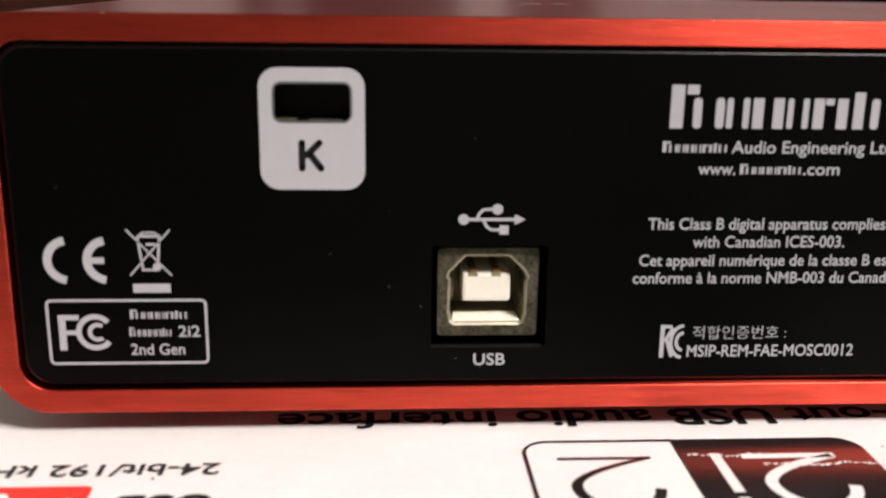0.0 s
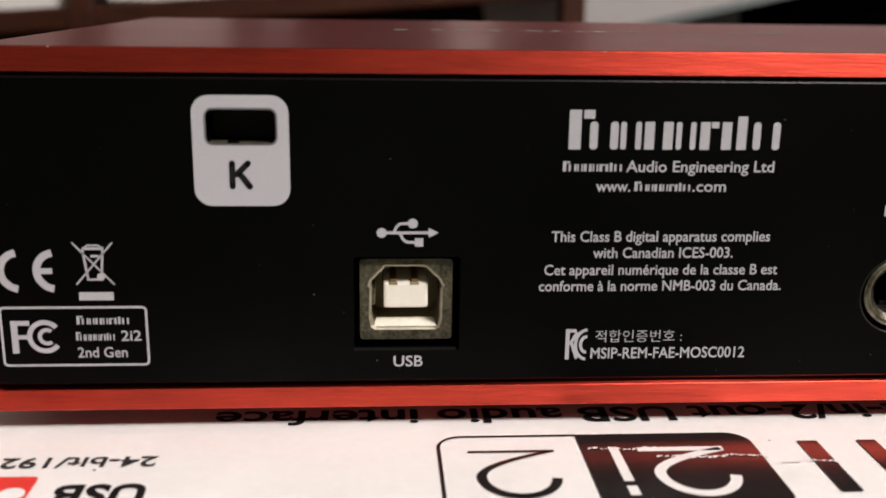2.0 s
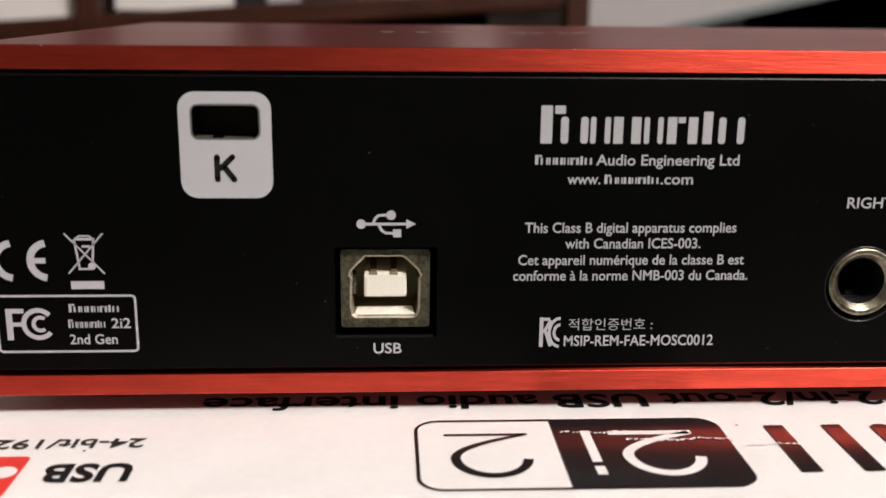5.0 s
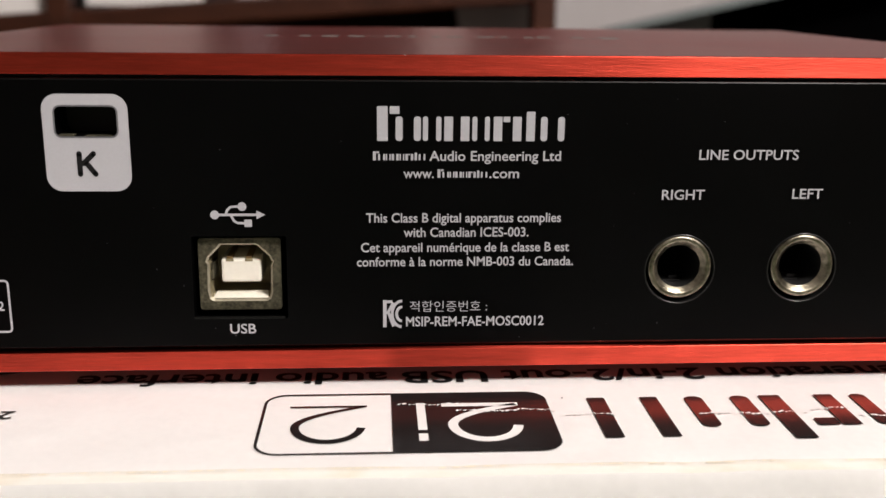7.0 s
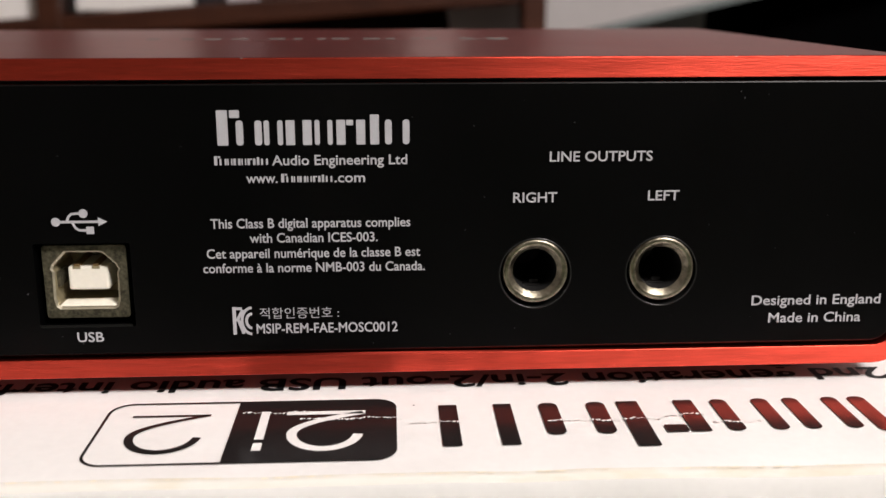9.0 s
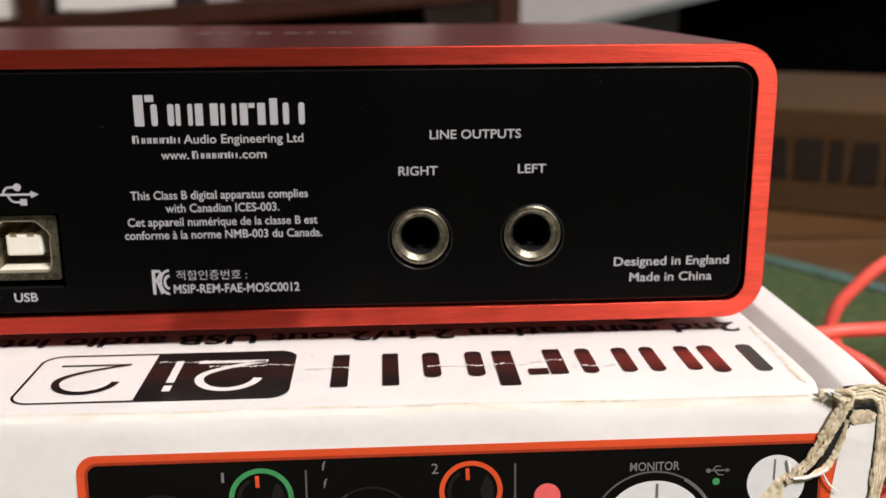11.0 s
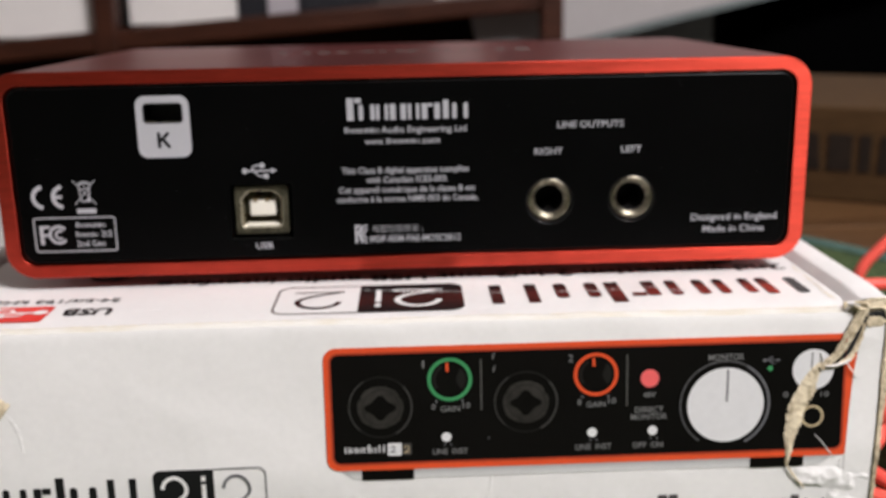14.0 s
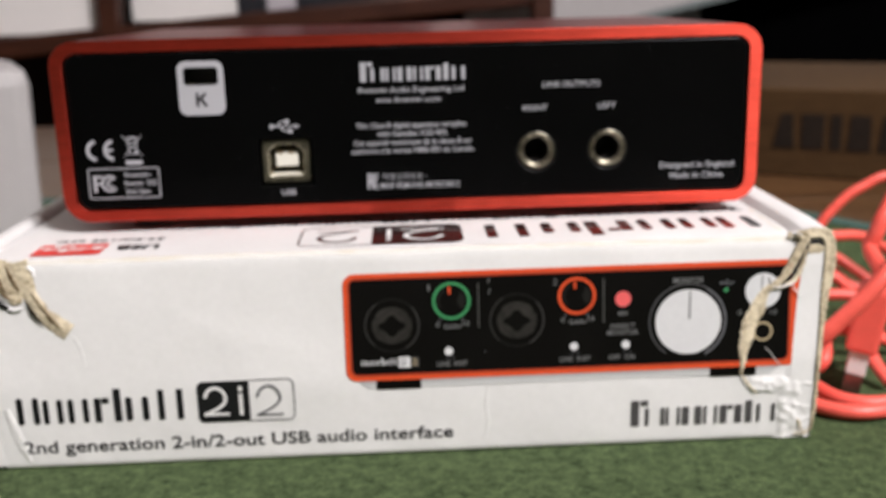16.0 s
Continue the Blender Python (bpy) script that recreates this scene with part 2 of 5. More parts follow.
def fill(bm, loops, place):
    """A flat face with holes: the first loop is the outline."""
    edges = []
    for loop in loops:
        vs = [bm.verts.new(place(u, v)) for u, v in loop]
        edges += [bm.edges.new((vs[k], vs[(k + 1) % len(vs)])) for k in range(len(vs))]
    bmesh.ops.triangle_fill(bm, edges=edges, use_beauty=True)


def flat(loops, place):
    bm = bmesh.new()
    fill(bm, loops, place)
    return bm


def loft(bm, rings, close=True, caps=(False, False)):
    """Joins rings of equally many points by quads."""
    made = [[bm.verts.new(p) for p in ring] for ring in rings]
    n = len(made[0])
    for a, b in zip(made, made[1:]):
        for k in range(n if close else n - 1):
            bm.faces.new((a[k], a[(k + 1) % n], b[(k + 1) % n], b[k]))
    for cap, ring in zip(caps, (made[0], made[-1])):
        if cap:
            bm.faces.new(ring)


def stroke(bm, pts, w, place, closed=False, round_ends=False):
    """A ribbon of width w along a line of flat points."""
    n = len(pts)
    left, right = [], []
    for k in range(n):
        a = pts[(k - 1) % n] if closed or k else pts[k]
        b = pts[(k + 1) % n] if closed or k < n - 1 else pts[k]
        du, dv = b[0] - a[0], b[1] - a[1]
        q = math.hypot(du, dv) or 1.0
        nu, nv = -dv / q * w / 2, du / q * w / 2
        left.append(bm.verts.new(place(pts[k][0] + nu, pts[k][1] + nv)))
        right.append(bm.verts.new(place(pts[k][0] - nu, pts[k][1] - nv)))
    for k in range(n if closed else n - 1):
        j = (k + 1) % n
        bm.faces.new((left[k], left[j], right[j], right[k]))
    if round_ends:
        for e in (pts[0], pts[-1]):
            fill(bm, [circle(e[0], e[1], w / 2, 12)], place)


def ribbon(pts, w, place, closed=False, round_ends=False):
    bm = bmesh.new()
    stroke(bm, pts, w, place, closed, round_ends)
    return bm


def rod(bm, a, b, r0, r1, n=24, caps=(True, True)):
    """A tapered round bar from a to b, in metres."""
    a, b = Vector(a), Vector(b)
    q = (b - a).to_track_quat("Z", "Y")
    rings = []
    for c, r in ((a, r0), (b, r1)):
        rings.append([c + q @ Vector((r * math.cos(2 * math.pi * k / n), r * math.sin(2 * math.pi * k / n), 0)) for k in range(n)])
    loft(bm, rings, True, caps)


def block(bm, x0, x1, y0, y1, z0, z1, r=0.0006, turn=None):
    """A box with bevelled edges, in metres."""
    made = bmesh.ops.create_cube(bm, size=1.0)["verts"]
    bmesh.ops.transform(bm, matrix=Matrix.Translation(((x0 + x1) / 2, (y0 + y1) / 2, (z0 + z1) / 2)) @ Matrix.Diagonal((x1 - x0, y1 - y0, z1 - z0, 1)), verts=made)
    if r:
        edges = list({e for v in made for e in v.link_edges})
        res = bmesh.ops.bevel(bm, geom=edges, offset=r, segments=2, affect="EDGES", profile=0.6)
        made = list({v for f in res["faces"] for v in f.verts} | {v for v in made if v.is_valid})
    if turn is not None:
        bmesh.ops.transform(bm, matrix=turn, verts=bm.verts[:])


def solid(x0, x1, y0, y1, z0, z1, r=0.0006, turn=None):
    bm = bmesh.new()
    block(bm, x0, x1, y0, y1, z0, z1, r, turn)
    return bm


def tube(pts, r, n=14, flat_by=1.0, steps=10):
    """A smooth round cord through points (Catmull-Rom), in metres."""
    pts = [Vector(p) for p in pts]
    line = []
    for k in range(len(pts) - 1):
        p0, p1, p2, p3 = pts[max(k - 1, 0)], pts[k], pts[k + 1], pts[min(k + 2, len(pts) - 1)]
        for i in range(steps):
            t = i / steps
            line.append(0.5 * (2 * p1 + (p2 - p0) * t + (2 * p0 - 5 * p1 + 4 * p2 - p3) * t * t + (3 * p1 - p0 - 3 * p2 + p3) * t ** 3))
    line.append(pts[-1])
    rings, up = [], Vector((0, 0, 1))
    side = None
    for k, p in enumerate(line):
        d = (line[min(k + 1, len(line) - 1)] - line[max(k - 1, 0)]).normalized()
        side = d.cross(up) if side is None else side - d * side.dot(d)
        side.normalize()
        top = side.cross(d)
        rings.append([p + side * (r * math.cos(2 * math.pi * i / n)) + top * (r * flat_by * math.sin(2 * math.pi * i / n)) for i in range(n)])
    bm = bmesh.new()
    loft(bm, rings, True, (True, True))
    return bm


def lettering(body, bold=0.0):
    """The built-in font's outlines as a flat mesh: points and faces, in units of the font's size."""
    cu = bpy.data.curves.new("lettering", "FONT")
    cu.body, cu.resolution_u, cu.offset = body, 3, bold
    ob = bpy.data.objects.new("lettering", cu)
    scene.collection.objects.link(ob)
    me = bpy.data.meshes.new_from_object(ob.evaluated_get(bpy.context.evaluated_depsgraph_get()))
    pts, faces = [tuple(v.co[:2]) for v in me.vertices], [tuple(p.vertices) for p in me.polygons]
    bpy.data.objects.remove(ob)
    bpy.data.curves.remove(cu)
    bpy.data.meshes.remove(me)
    return pts, faces


CAP = max(p[1] for p in lettering("H")[0])


def write(name, body, u0, u1, base, cap, place, mat, parent, bold=0.0):
    """One line of writing between u0 and u1 on a baseline, with the given cap height."""
    pts, faces = lettering(body, bold)
    lo, hi = min(p[0] for p in pts), max(p[0] for p in pts)
    su, sv = (u1 - u0) / (hi - lo), cap / CAP
    bm = bmesh.new()
    vs = [bm.verts.new(place(u0 + (x - lo) * su, base + y * sv)) for x, y in pts]
    for f in faces:
        bm.faces.new([vs[i] for i in f])
    return part(name, bm, mat, parent)


# the two wordmarks as plain shapes: start, end, height (1: small, 2: tall) and kind
MAKER = ((0.03, 0.085, 2, "bar"), (0.095, 0.145, 2, "cap"), (0.125, 0.255, 1, "pair"), (0.265, 0.36, 1, "pair"), (0.375, 0.42, 1, "bar"), (0.46, 0.505, 1, "bar"), (0.52, 0.61, 1, "pair"),
         (0.63, 0.675, 1, "bar"), (0.68, 0.715, 1, "cap"), (0.73, 0.775, 1, "bar"), (0.80, 0.845, 1.5, "bar"), (0.875, 1.0, 1, "pair"))
RANGE = ((0.0, 0.13, 1.3, "pair"), (0.153, 0.268, 1, "pair"), (0.30, 0.42, 1, "pair"), (0.456, 0.495, 1, "bar"), (0.50, 0.544, 1, "cap"), (0.57, 0.614, 2, "bar"), (0.64, 0.776, 1, "pair"),
         (0.832, 0.868, 1.7, "bar"), (0.943, 0.98, 1.7, "bar"))


def word_blocks(marks, u0, u1, base, xh, asc, place, mat, parent, shift=None, weight=0.28):
    """A wordmark as plain rounded shapes, one for each character: single bars, pairs and caps."""
    span = u1 - u0
    for a, b, tall, kind in marks:
        p, q = u0 + a * span, u0 + b * span
        h = xh + (asc - xh) * (tall - 1)
        bm = bmesh.new()
        if kind == "pair":
            w = weight * (q - p)
            for a0, a1 in ((p, p + w), (q - w, q)):
                fill(bm, [rrect(a0, a1, base, base + h, 0.42 * w, 5)], place)
        else:
            fill(bm, [rrect(p, q, base + (0.78 * h if kind == "cap" else 0), base + h, 0.08 * (q - p), 4)], place)
        ob = part("wordmark_block", bm, mat, parent)
        if shift is not None:
            ob.data.transform(shift)


def two(u0, u1, v0, v1, w, place, foot=None):
    """The figure 2: a round bowl of stroke w that runs down into a straight foot."""
    a, h, foot = u1 - u0, v1 - v0, foot or w
    cu, cv = (u0 + u1) / 2 - 0.02 * a, v0 + 0.57 * h
    rx, ry = a * 0.47 - w / 2, v1 - cv - w / 2
    line = [(cu + rx * math.cos(radians(d)), cv + ry * math.sin(radians(d))) for d in range(174, -1, -6)]
    p, c, e = line[-1], (cu + rx * 1.0, v0 + 0.30 * h), (u0 + 0.03 * a, v0 + foot * 0.6)
    line += [tuple((1 - f) ** 2 * p[k] + 2 * f * (1 - f) * c[k] + f * f * e[k] for k in (0, 1)) for f in [n / 12 for n in range(1, 13)]]
    bm = bmesh.new()
    n = len(line)
    left, right = [], []
    for k, (u, v) in enumerate(line):
        b, c = line[max(k - 1, 0)], line[min(k + 1, n - 1)]
        du, dv = c[0] - b[0], c[1] - b[1]
        q = math.hypot(du, dv)
        half = (w if k < n - 12 else w + (foot - w) * (k - n + 12) / 11) / 2
        left.append(bm.verts.new(place(u - dv / q * half, v + du / q * half)))
        right.append(bm.verts.new(place(u + dv / q * half, v - du / q * half)))
    for k in range(n - 1):
        bm.faces.new((left[k], left[k + 1], right[k + 1], right[k]))
    fill(bm, [rrect(u0, u1, v0, v0 + foot, 0.02, 3)], place)
    return bm


# ---- room ----
def room():
    x0, x1, y0, y1, z0, z1 = -2.0, 1.75, -2.6, 1.9, -0.75, 1.75
    for name, box, mat, label in (
        ("floor", (x0, x1, y0, y1, z0 - 0.1, z0), FLOOR_WOOD, "brown wooden room floor"),
        ("ceiling", (x0, x1, y0, y1, z1, z1 + 0.1), CEILING_PAINT, "plain white painted ceiling"),
        ("wall_north", (x0, x1, y1, y1 + 0.1, z0, z1), WALL_PAINT, "plain warm painted wall"),
        ("wall_south", (x0, x1, y0 - 0.1, y0, z0, z1), WALL_PAINT, "plain warm painted wall"),
        ("wall_west", (x0 - 0.1, x0, y0, y1, z0, z1), WALL_PAINT, "plain warm painted wall"),
        ("wall_east", (x1, x1 + 0.1, y0, y1, z0, z1), WALL_PAINT, "plain warm painted wall"),
    ):
        tagged(finish(name, solid(*box, r=0), mat), label, "", "", "structure")


def pendant_lamp():
    lx, ly, lz = LAMP_AT
    ob = thing("ceiling_lamp", "white round pendant lamp hanging from the ceiling", "lamp", (0, 0, 0))
    bm = bmesh.new()
    rod(bm, (lx, ly, lz + 0.06), (lx, ly, 1.75), 0.006, 0.006, 12)
    part("cord", bm, RUBBER, ob)
    bm = bmesh.new()
    n = 36
    loft(bm, [[(lx + r * math.cos(2 * math.pi * k / n), ly + r * math.sin(2 * math.pi * k / n), z) for k in range(n)] for r, z in ((0.34, lz + 0.03), (0.345, lz + 0.045), (0.04, lz + 0.085), (0.038, lz + 0.08))], True, (False, True))
    part("shade", bm, LAMP_WHITE, ob, smooth=True)


# ---- table ----
def table():
    ob = thing("table", "dark brown polished wooden table with planked top", "table", (0, 0, -0.75))
    lift = Matrix.Translation((0, 0, 0.75))
    for k in range(6):
        y0 = -0.62 + k * 0.22
        part("plank", solid(-0.75, 0.85, y0, y0 + 0.2185, -0.034, -0.0022, 0.0015, lift), TABLE_WOOD, ob)
    for x in (-0.70, 0.80):
        for y in (-0.57, 0.65):
            part("leg", solid(x - 0.03, x + 0.03, y - 0.03, y + 0.03, -0.75, -0.034, 0.004, lift), TABLE_WOOD, ob)
    for y in (-0.57, 0.65):
        part("apron", solid(-0.67, 0.77, y - 0.012, y + 0.012, -0.11, -0.034, 0.002, lift), TABLE_WOOD, ob)


def felt_cloth():
    """A green felt cloth with a rounded far corner, hemmed in blue-green."""
    ob = thing("felt_cloth", "green felt cloth with blue-green stitched hem on the table", "tablecloth")
    pts = [(-0.60, -0.60), (0.40, -0.60), (0.42, -0.30), (0.36, -0.05), (0.262, 0.085)]
    pts += [(0.235, 0.135), (0.205, 0.185), (0.175, 0.232), (0.135, 0.262), (0.06, 0.29), (-0.1, 0.31), (-0.60, 0.33)]
    bm = bmesh.new()
    top = [bm.verts.new((x, y, -0.0005)) for x, y in pts]
    low = [bm.verts.new((x, y, -0.0021)) for x, y in pts]
    bm.faces.new(top)
    for k in range(len(pts)):
        j = (k + 1) % len(pts)
        bm.faces.new((top[k], top[j], low[j], low[k]))
    part("felt", bm, FELT, ob)
    line = [Vector((x, y, -0.0002)) for x, y in pts[2:]]
    part("hem", tube(line, 0.0055, 10, 0.2, 8), HEM, ob, "blue-green stitched edging", True)
    bm = bmesh.new()
    rnd = random.Random(5)
    for _ in range(5200):
        x, y = rnd.uniform(-0.15, 0.17), rnd.uniform(-0.085, -0.027)
        a, l = rnd.uniform(0, 6.283), rnd.uniform(0.0006, 0.0016)
        w = 0.00012
        dx, dy = math.cos(a), math.sin(a)
        h = rnd.uniform(0.0002, 0.0009)
        q = [(x - dy * w, y + dx * w, -0.0006), (x + dy * w, y - dx * w, -0.0006), (x + dx * l, y + dy * l, -0.0005 + h)]
        bm.faces.new([bm.verts.new(p) for p in q])
    tagged(part("fuzz", bm, FUZZ, ob), "", "", "", "stuff")


# ---- the red sound device ----
DX0, DX, DZ0, DZ1, DEPTH = -89.5, 87.2, 53.1, 98.1, 98.8


def outline(inset, r, n):
    """The rear outline of the device, drawn in by an inset (a little more at the sides)."""
    return rrect(DX0 + inset * 1.12, DX - inset * 1.12, DZ0 + inset, DZ1 - inset, r, n)


def sound_device():
    ob = thing("audio_interface", "red metal audio interface with black rear panel on a box", "audio device", (0, 0.049, 0.0501))
    back = Matrix.Translation((0, -0.049, -0.0501))

    def put(name, bm, mat, parent=None, label="", smooth=False):
        bmesh.ops.transform(bm, matrix=back, verts=bm.verts[:])
        return part(name, bm, mat, parent or ob, label, smooth)

    def ring(inset, r, y):
        return [(u * MM, y * MM, v * MM) for u, v in outline(inset, r, 10)]

    bm = bmesh.new()
    loft(bm, [ring(0.06, 6.45, -0.34), ring(0, 6.5, -0.2), ring(0, 6.5, DEPTH - 0.4), ring(0.4, 6.1, DEPTH), ring(2.85, 3.6, DEPTH), ring(2.85, 3.6, DEPTH - 3)])
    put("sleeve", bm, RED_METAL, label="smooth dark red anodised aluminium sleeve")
    bm = bmesh.new()
    loft(bm, [ring(2.85, 3.6, 2.5), ring(2.85, 3.6, -0.40), ring(2.79, 3.64, -0.45), ring(0.16, 6.3, -0.45), ring(0.06, 6.45, -0.34)])
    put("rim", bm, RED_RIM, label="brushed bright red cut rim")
    # rear panel with its openings
    outer = outline(2.92, 3.5, 8)
    rim = outline(3.66, 2.9, 8)
    slot = rrect(-57.0, -48.6, 86.75, 91.0, 0.9, 5)
    port = rrect(-39.7, -26.45, 60.65, 72.85, 0.3, 3)
    jacks = (30.25, 67.9), (48.45, 68.0)
    holes = [slot, port] + [circle(u, v - 0.34, 5.1, 40) for u, v in jacks]
    bm = bmesh.new()
    fill(bm, [rim] + holes, on_panel(0))
    for h, deep in zip(holes, (6.0, 9.0, 3.0, 3.0)):
        loft(bm, [[on_panel(0)(u, v) for u, v in h], [on_panel(-deep)(u, v) for u, v in h]])
    put("rear_panel", bm, BLACK_PANEL, label="matt black rear panel with white printing")
    bm = bmesh.new()
    loft(bm, [[on_panel(0)(u, v) for u, v in rim], [on_panel(-0.06)(u, v) for u, v in outline(3.52, 3.0, 8)], [on_panel(-0.19)(u, v) for u, v in outline(3.36, 3.15, 8)], [on_panel(-2.0)(u, v) for u, v in outline(3.34, 3.15, 8)], [on_panel(-2.0)(u, v) for u, v in outer]])
    put("panel_edge", bm, PANEL_EDGE, label="bevelled black panel edge")
    put("slot_floor", flat([slot], on_panel(-6.0)), DARK)
    bm = bmesh.new()
    fill(bm, [outline(2.9, 3.5, 8)], on_panel(-DEPTH + 1.0))
    put("front_plate", bm, BLACK_PANEL)
    for x in (-70, 70):
        for y in (12, 86):
            bm = bmesh.new()
            rod(bm, (x * MM, y * MM, 0.0501), (x * MM, y * MM, 0.0533), 0.0055, 0.006, 28)
            put("foot", bm, RUBBER)
    # lock slot plate
    plate = put("lock_plate", flat([rrect(-58.55, -47.15, 79.3, 92.6, 2.1, 8), slot], on_panel(0.05)), INK_LABEL, label="white printed plate round the lock slot")
    put("slot_metal", solid(-56.7 * MM, -54.6 * MM, 0.3 * MM, 1.6 * MM, 86.78 * MM, 87.05 * MM, 0.0001), PORT_STEEL, plate, "bare metal edge inside the slot")
    put("slot_metal", solid(-53.2 * MM, -49.6 * MM, 0.6 * MM, 1.8 * MM, 86.76 * MM, 86.9 * MM, 0.00005), PORT_STEEL, plate)
    put("lock_lip", ribbon(slot, 0.22, on_panel(0.07), True), ART_GREY, plate)
    bm = bmesh.new()
    stroke(bm, [(-54.0, 81.7), (-54.0, 84.5)], 0.72, on_panel(0.09), False, True)
    stroke(bm, [(-53.5, 83.15), (-52.1, 84.5)], 0.72, on_panel(0.095), False, True)
    stroke(bm, [(-53.2, 83.35), (-51.95, 81.7)], 0.72, on_panel(0.10), False, True)
    put("lock_mark", bm, INK_BLACK, plate)
    # conformity marks
    bm = bmesh.new()
    stroke(bm, arc(-79.95, 71.25, 2.28, 98, 262), 0.92, on_panel(0.05))
    put("mark", bm, INK_WHITE)
    bm = bmesh.new()
    stroke(bm, arc(-75.65, 71.25, 2.28, 98, 262), 0.92, on_panel(0.05))
    stroke(bm, [(-78.0, 71.25), (-76.05, 71.25)], 0.72, on_panel(0.06))
    put("mark", bm, INK_WHITE)
    bm = bmesh.new()
    pen = lambda p, w=0.2: stroke(bm, p, w, on_panel(0.05))
    pen([(-73.5, 74.8), (-68.75, 69.5)]), pen([(-68.7, 74.8), (-73.3, 69.5)])
    pen([(-72.3, 74.0), (-71.85, 70.2)], 0.28), pen([(-69.9, 74.0), (-70.25, 70.2)], 0.28)
    pen([(-72.3, 74.05), (-69.75, 74.05)], 0.34), pen([(-72.1, 74.1), (-71.7, 74.45), (-70.4, 74.45), (-70.0, 74.1)], 0.2), pen([(-72.0, 70.15), (-70.2, 70.15)], 0.26)
    pen([(-71.4, 73.1), (-70.4, 73.1)], 0.3)
    fill(bm, [circle(-70.3, 70.5, 0.48, 16)], on_panel(0.06))
    put("bin_mark", bm, INK_WHITE)
    put("bin_bar", flat([rrect(-73.1, -68.95, 67.5, 68.55, 0.05, 3)], on_panel(0.05)), INK_WHITE)
    put("mark_frame", ribbon(rrect(-82.75, -65.2, 59.1, 66.6, 0.5, 5), 0.3, on_panel(0.05), True), INK_WHITE)
    bm = bmesh.new()
    stroke(bm, [(-81.25, 60.7), (-81.25, 64.9)], 0.8, on_panel(0.05)), stroke(bm, [(-81.6, 64.6), (-79.35, 64.6)], 0.62, on_panel(0.06)), stroke(bm, [(-81.2, 62.8), (-79.4, 62.8)], 0.55, on_panel(0.06))
    stroke(bm, arc(-77.6, 62.85, 1.85, 40, 322, 26), 0.62, on_panel(0.07)), stroke(bm, arc(-77.35, 62.85, 0.88, 52, 308, 20), 0.5, on_panel(0.07))
    put("mark", bm, INK_WHITE)
    P = on_panel(0.05)

    def text(body, u0, u1, base, cap, bold=0.012):
        bm_ob = write("print", body, u0, u1, base, cap, P, INK_WHITE, ob, bold)
        bm_ob.data.transform(back)

    def bar(u0, u1, base, h):
        word_blocks(MAKER, u0, u1, base, h, h * 1.4, P, INK_WHITE, ob, back)

    bar(-73.85, -67.35, 64.4, 0.8)
    bar(-74.0, -69.2, 62.3, 0.8)
    text("2i2", -68.4, -65.95, 62.25, 1.3)
    text("2nd Gen", -73.8, -67.75, 60.1, 1.3)
    # port sign
    bm = bmesh.new()
    stroke(bm, [(-36.2, 75.93), (-30.3, 75.93)], 0.36, P)
    fill(bm, [circle(-36.2, 75.93, 0.62, 20)], on_panel(0.06)), fill(bm, [[(-30.45, 76.55), (-29.2, 75.93), (-30.45, 75.3)]], on_panel(0.06))
    stroke(bm, [(-34.7, 75.95), (-34.45, 76.6), (-34.0, 77.05), (-33.3, 77.1), (-32.5, 77.1)], 0.34, on_panel(0.06)), fill(bm, [circle(-32.4, 77.1, 0.62, 20)], on_panel(0.07))
    stroke(bm, [(-34.0, 75.92), (-33.6, 75.1), (-33.1, 74.75), (-31.9, 74.72)], 0.34, on_panel(0.06)), fill(bm, [rrect(-32.15, -31.1, 74.2, 75.25, 0.05, 3)], on_panel(0.07))
    put("port_sign", bm, INK_WHITE)
    text("USB", -34.75, -31.05, 58.5, 1.4)
    # the square port
    face = rrect(-38.95, -27.35, 61.75, 72.3, 0.45, 4)
    mouth = [(-35.9, 71.55), (-30.9, 71.55), (-30.5, 71.4), (-28.7, 69.65), (-28.5, 69.2), (-28.3, 68.9), (-28.55, 68.3), (-28.6, 64.2), (-28.9, 63.3), (-29.4, 63.0), (-37.1, 63.0), (-37.6, 63.4), (-37.85, 64.6), (-37.75, 68.5), (-38.0, 68.9), (-37.75, 69.6)]
    bm = bmesh.new()
    fill(bm, [face, mouth], on_panel(-1.1))
    loft(bm, [[on_panel(-1.1)(u, v) for u, v in face], [on_panel(-9)(u, v) for u, v in face]])
    usb = put("usb_port", bm, PORT_STEEL, label="square metal usb socket with ivory tongue")
    inner = [(-33.0 + (u + 33.0) * 0.94, 67.4 + (v - 67.4) * 0.94) for u, v in mouth]
    bm = bmesh.new()
    loft(bm, [[on_panel(-1.1)(u, v) for u, v in mouth], [on_panel(-1.3)(u, v) for u, v in inner]])
    put("bezel", bm, EDGE_STEEL, usb, "bright bare metal edge")
    bm = bmesh.new()
    loft(bm, [[on_panel(-1.3)(u, v) for u, v in inner], [on_panel(-9.5)(u, v) for u, v in inner]])
    fill(bm, [inner], on_panel(-9.5))
    put("cavity", bm, CAVITY, usb, "olive shaded metal socket wall")
    # added floor sheet, paler than the walls to stand in for light
    shelf = [(-37.2, 1.40), (-29.3, 1.40), (-29.6, 4.2), (-36.9, 4.2)]
    bm = bmesh.new()
    loft(bm, [[(u * MM, y * MM, (63.36 + 0.08 * (y - 1.45) + h) * MM) for u, y in shelf] for h in (0.0, 0.12)], True, (True, True))
    put("socket_floor", bm, LIT_FLOOR, usb, "ivory socket floor, coloured bright as if lit")
    put("tongue", solid(-36.0 * MM, -30.35 * MM, 2.4 * MM, 9.4 * MM, 65.45 * MM, 68.9 * MM, 0.0004), PORT_TONGUE, usb, "ivory plastic tongue")
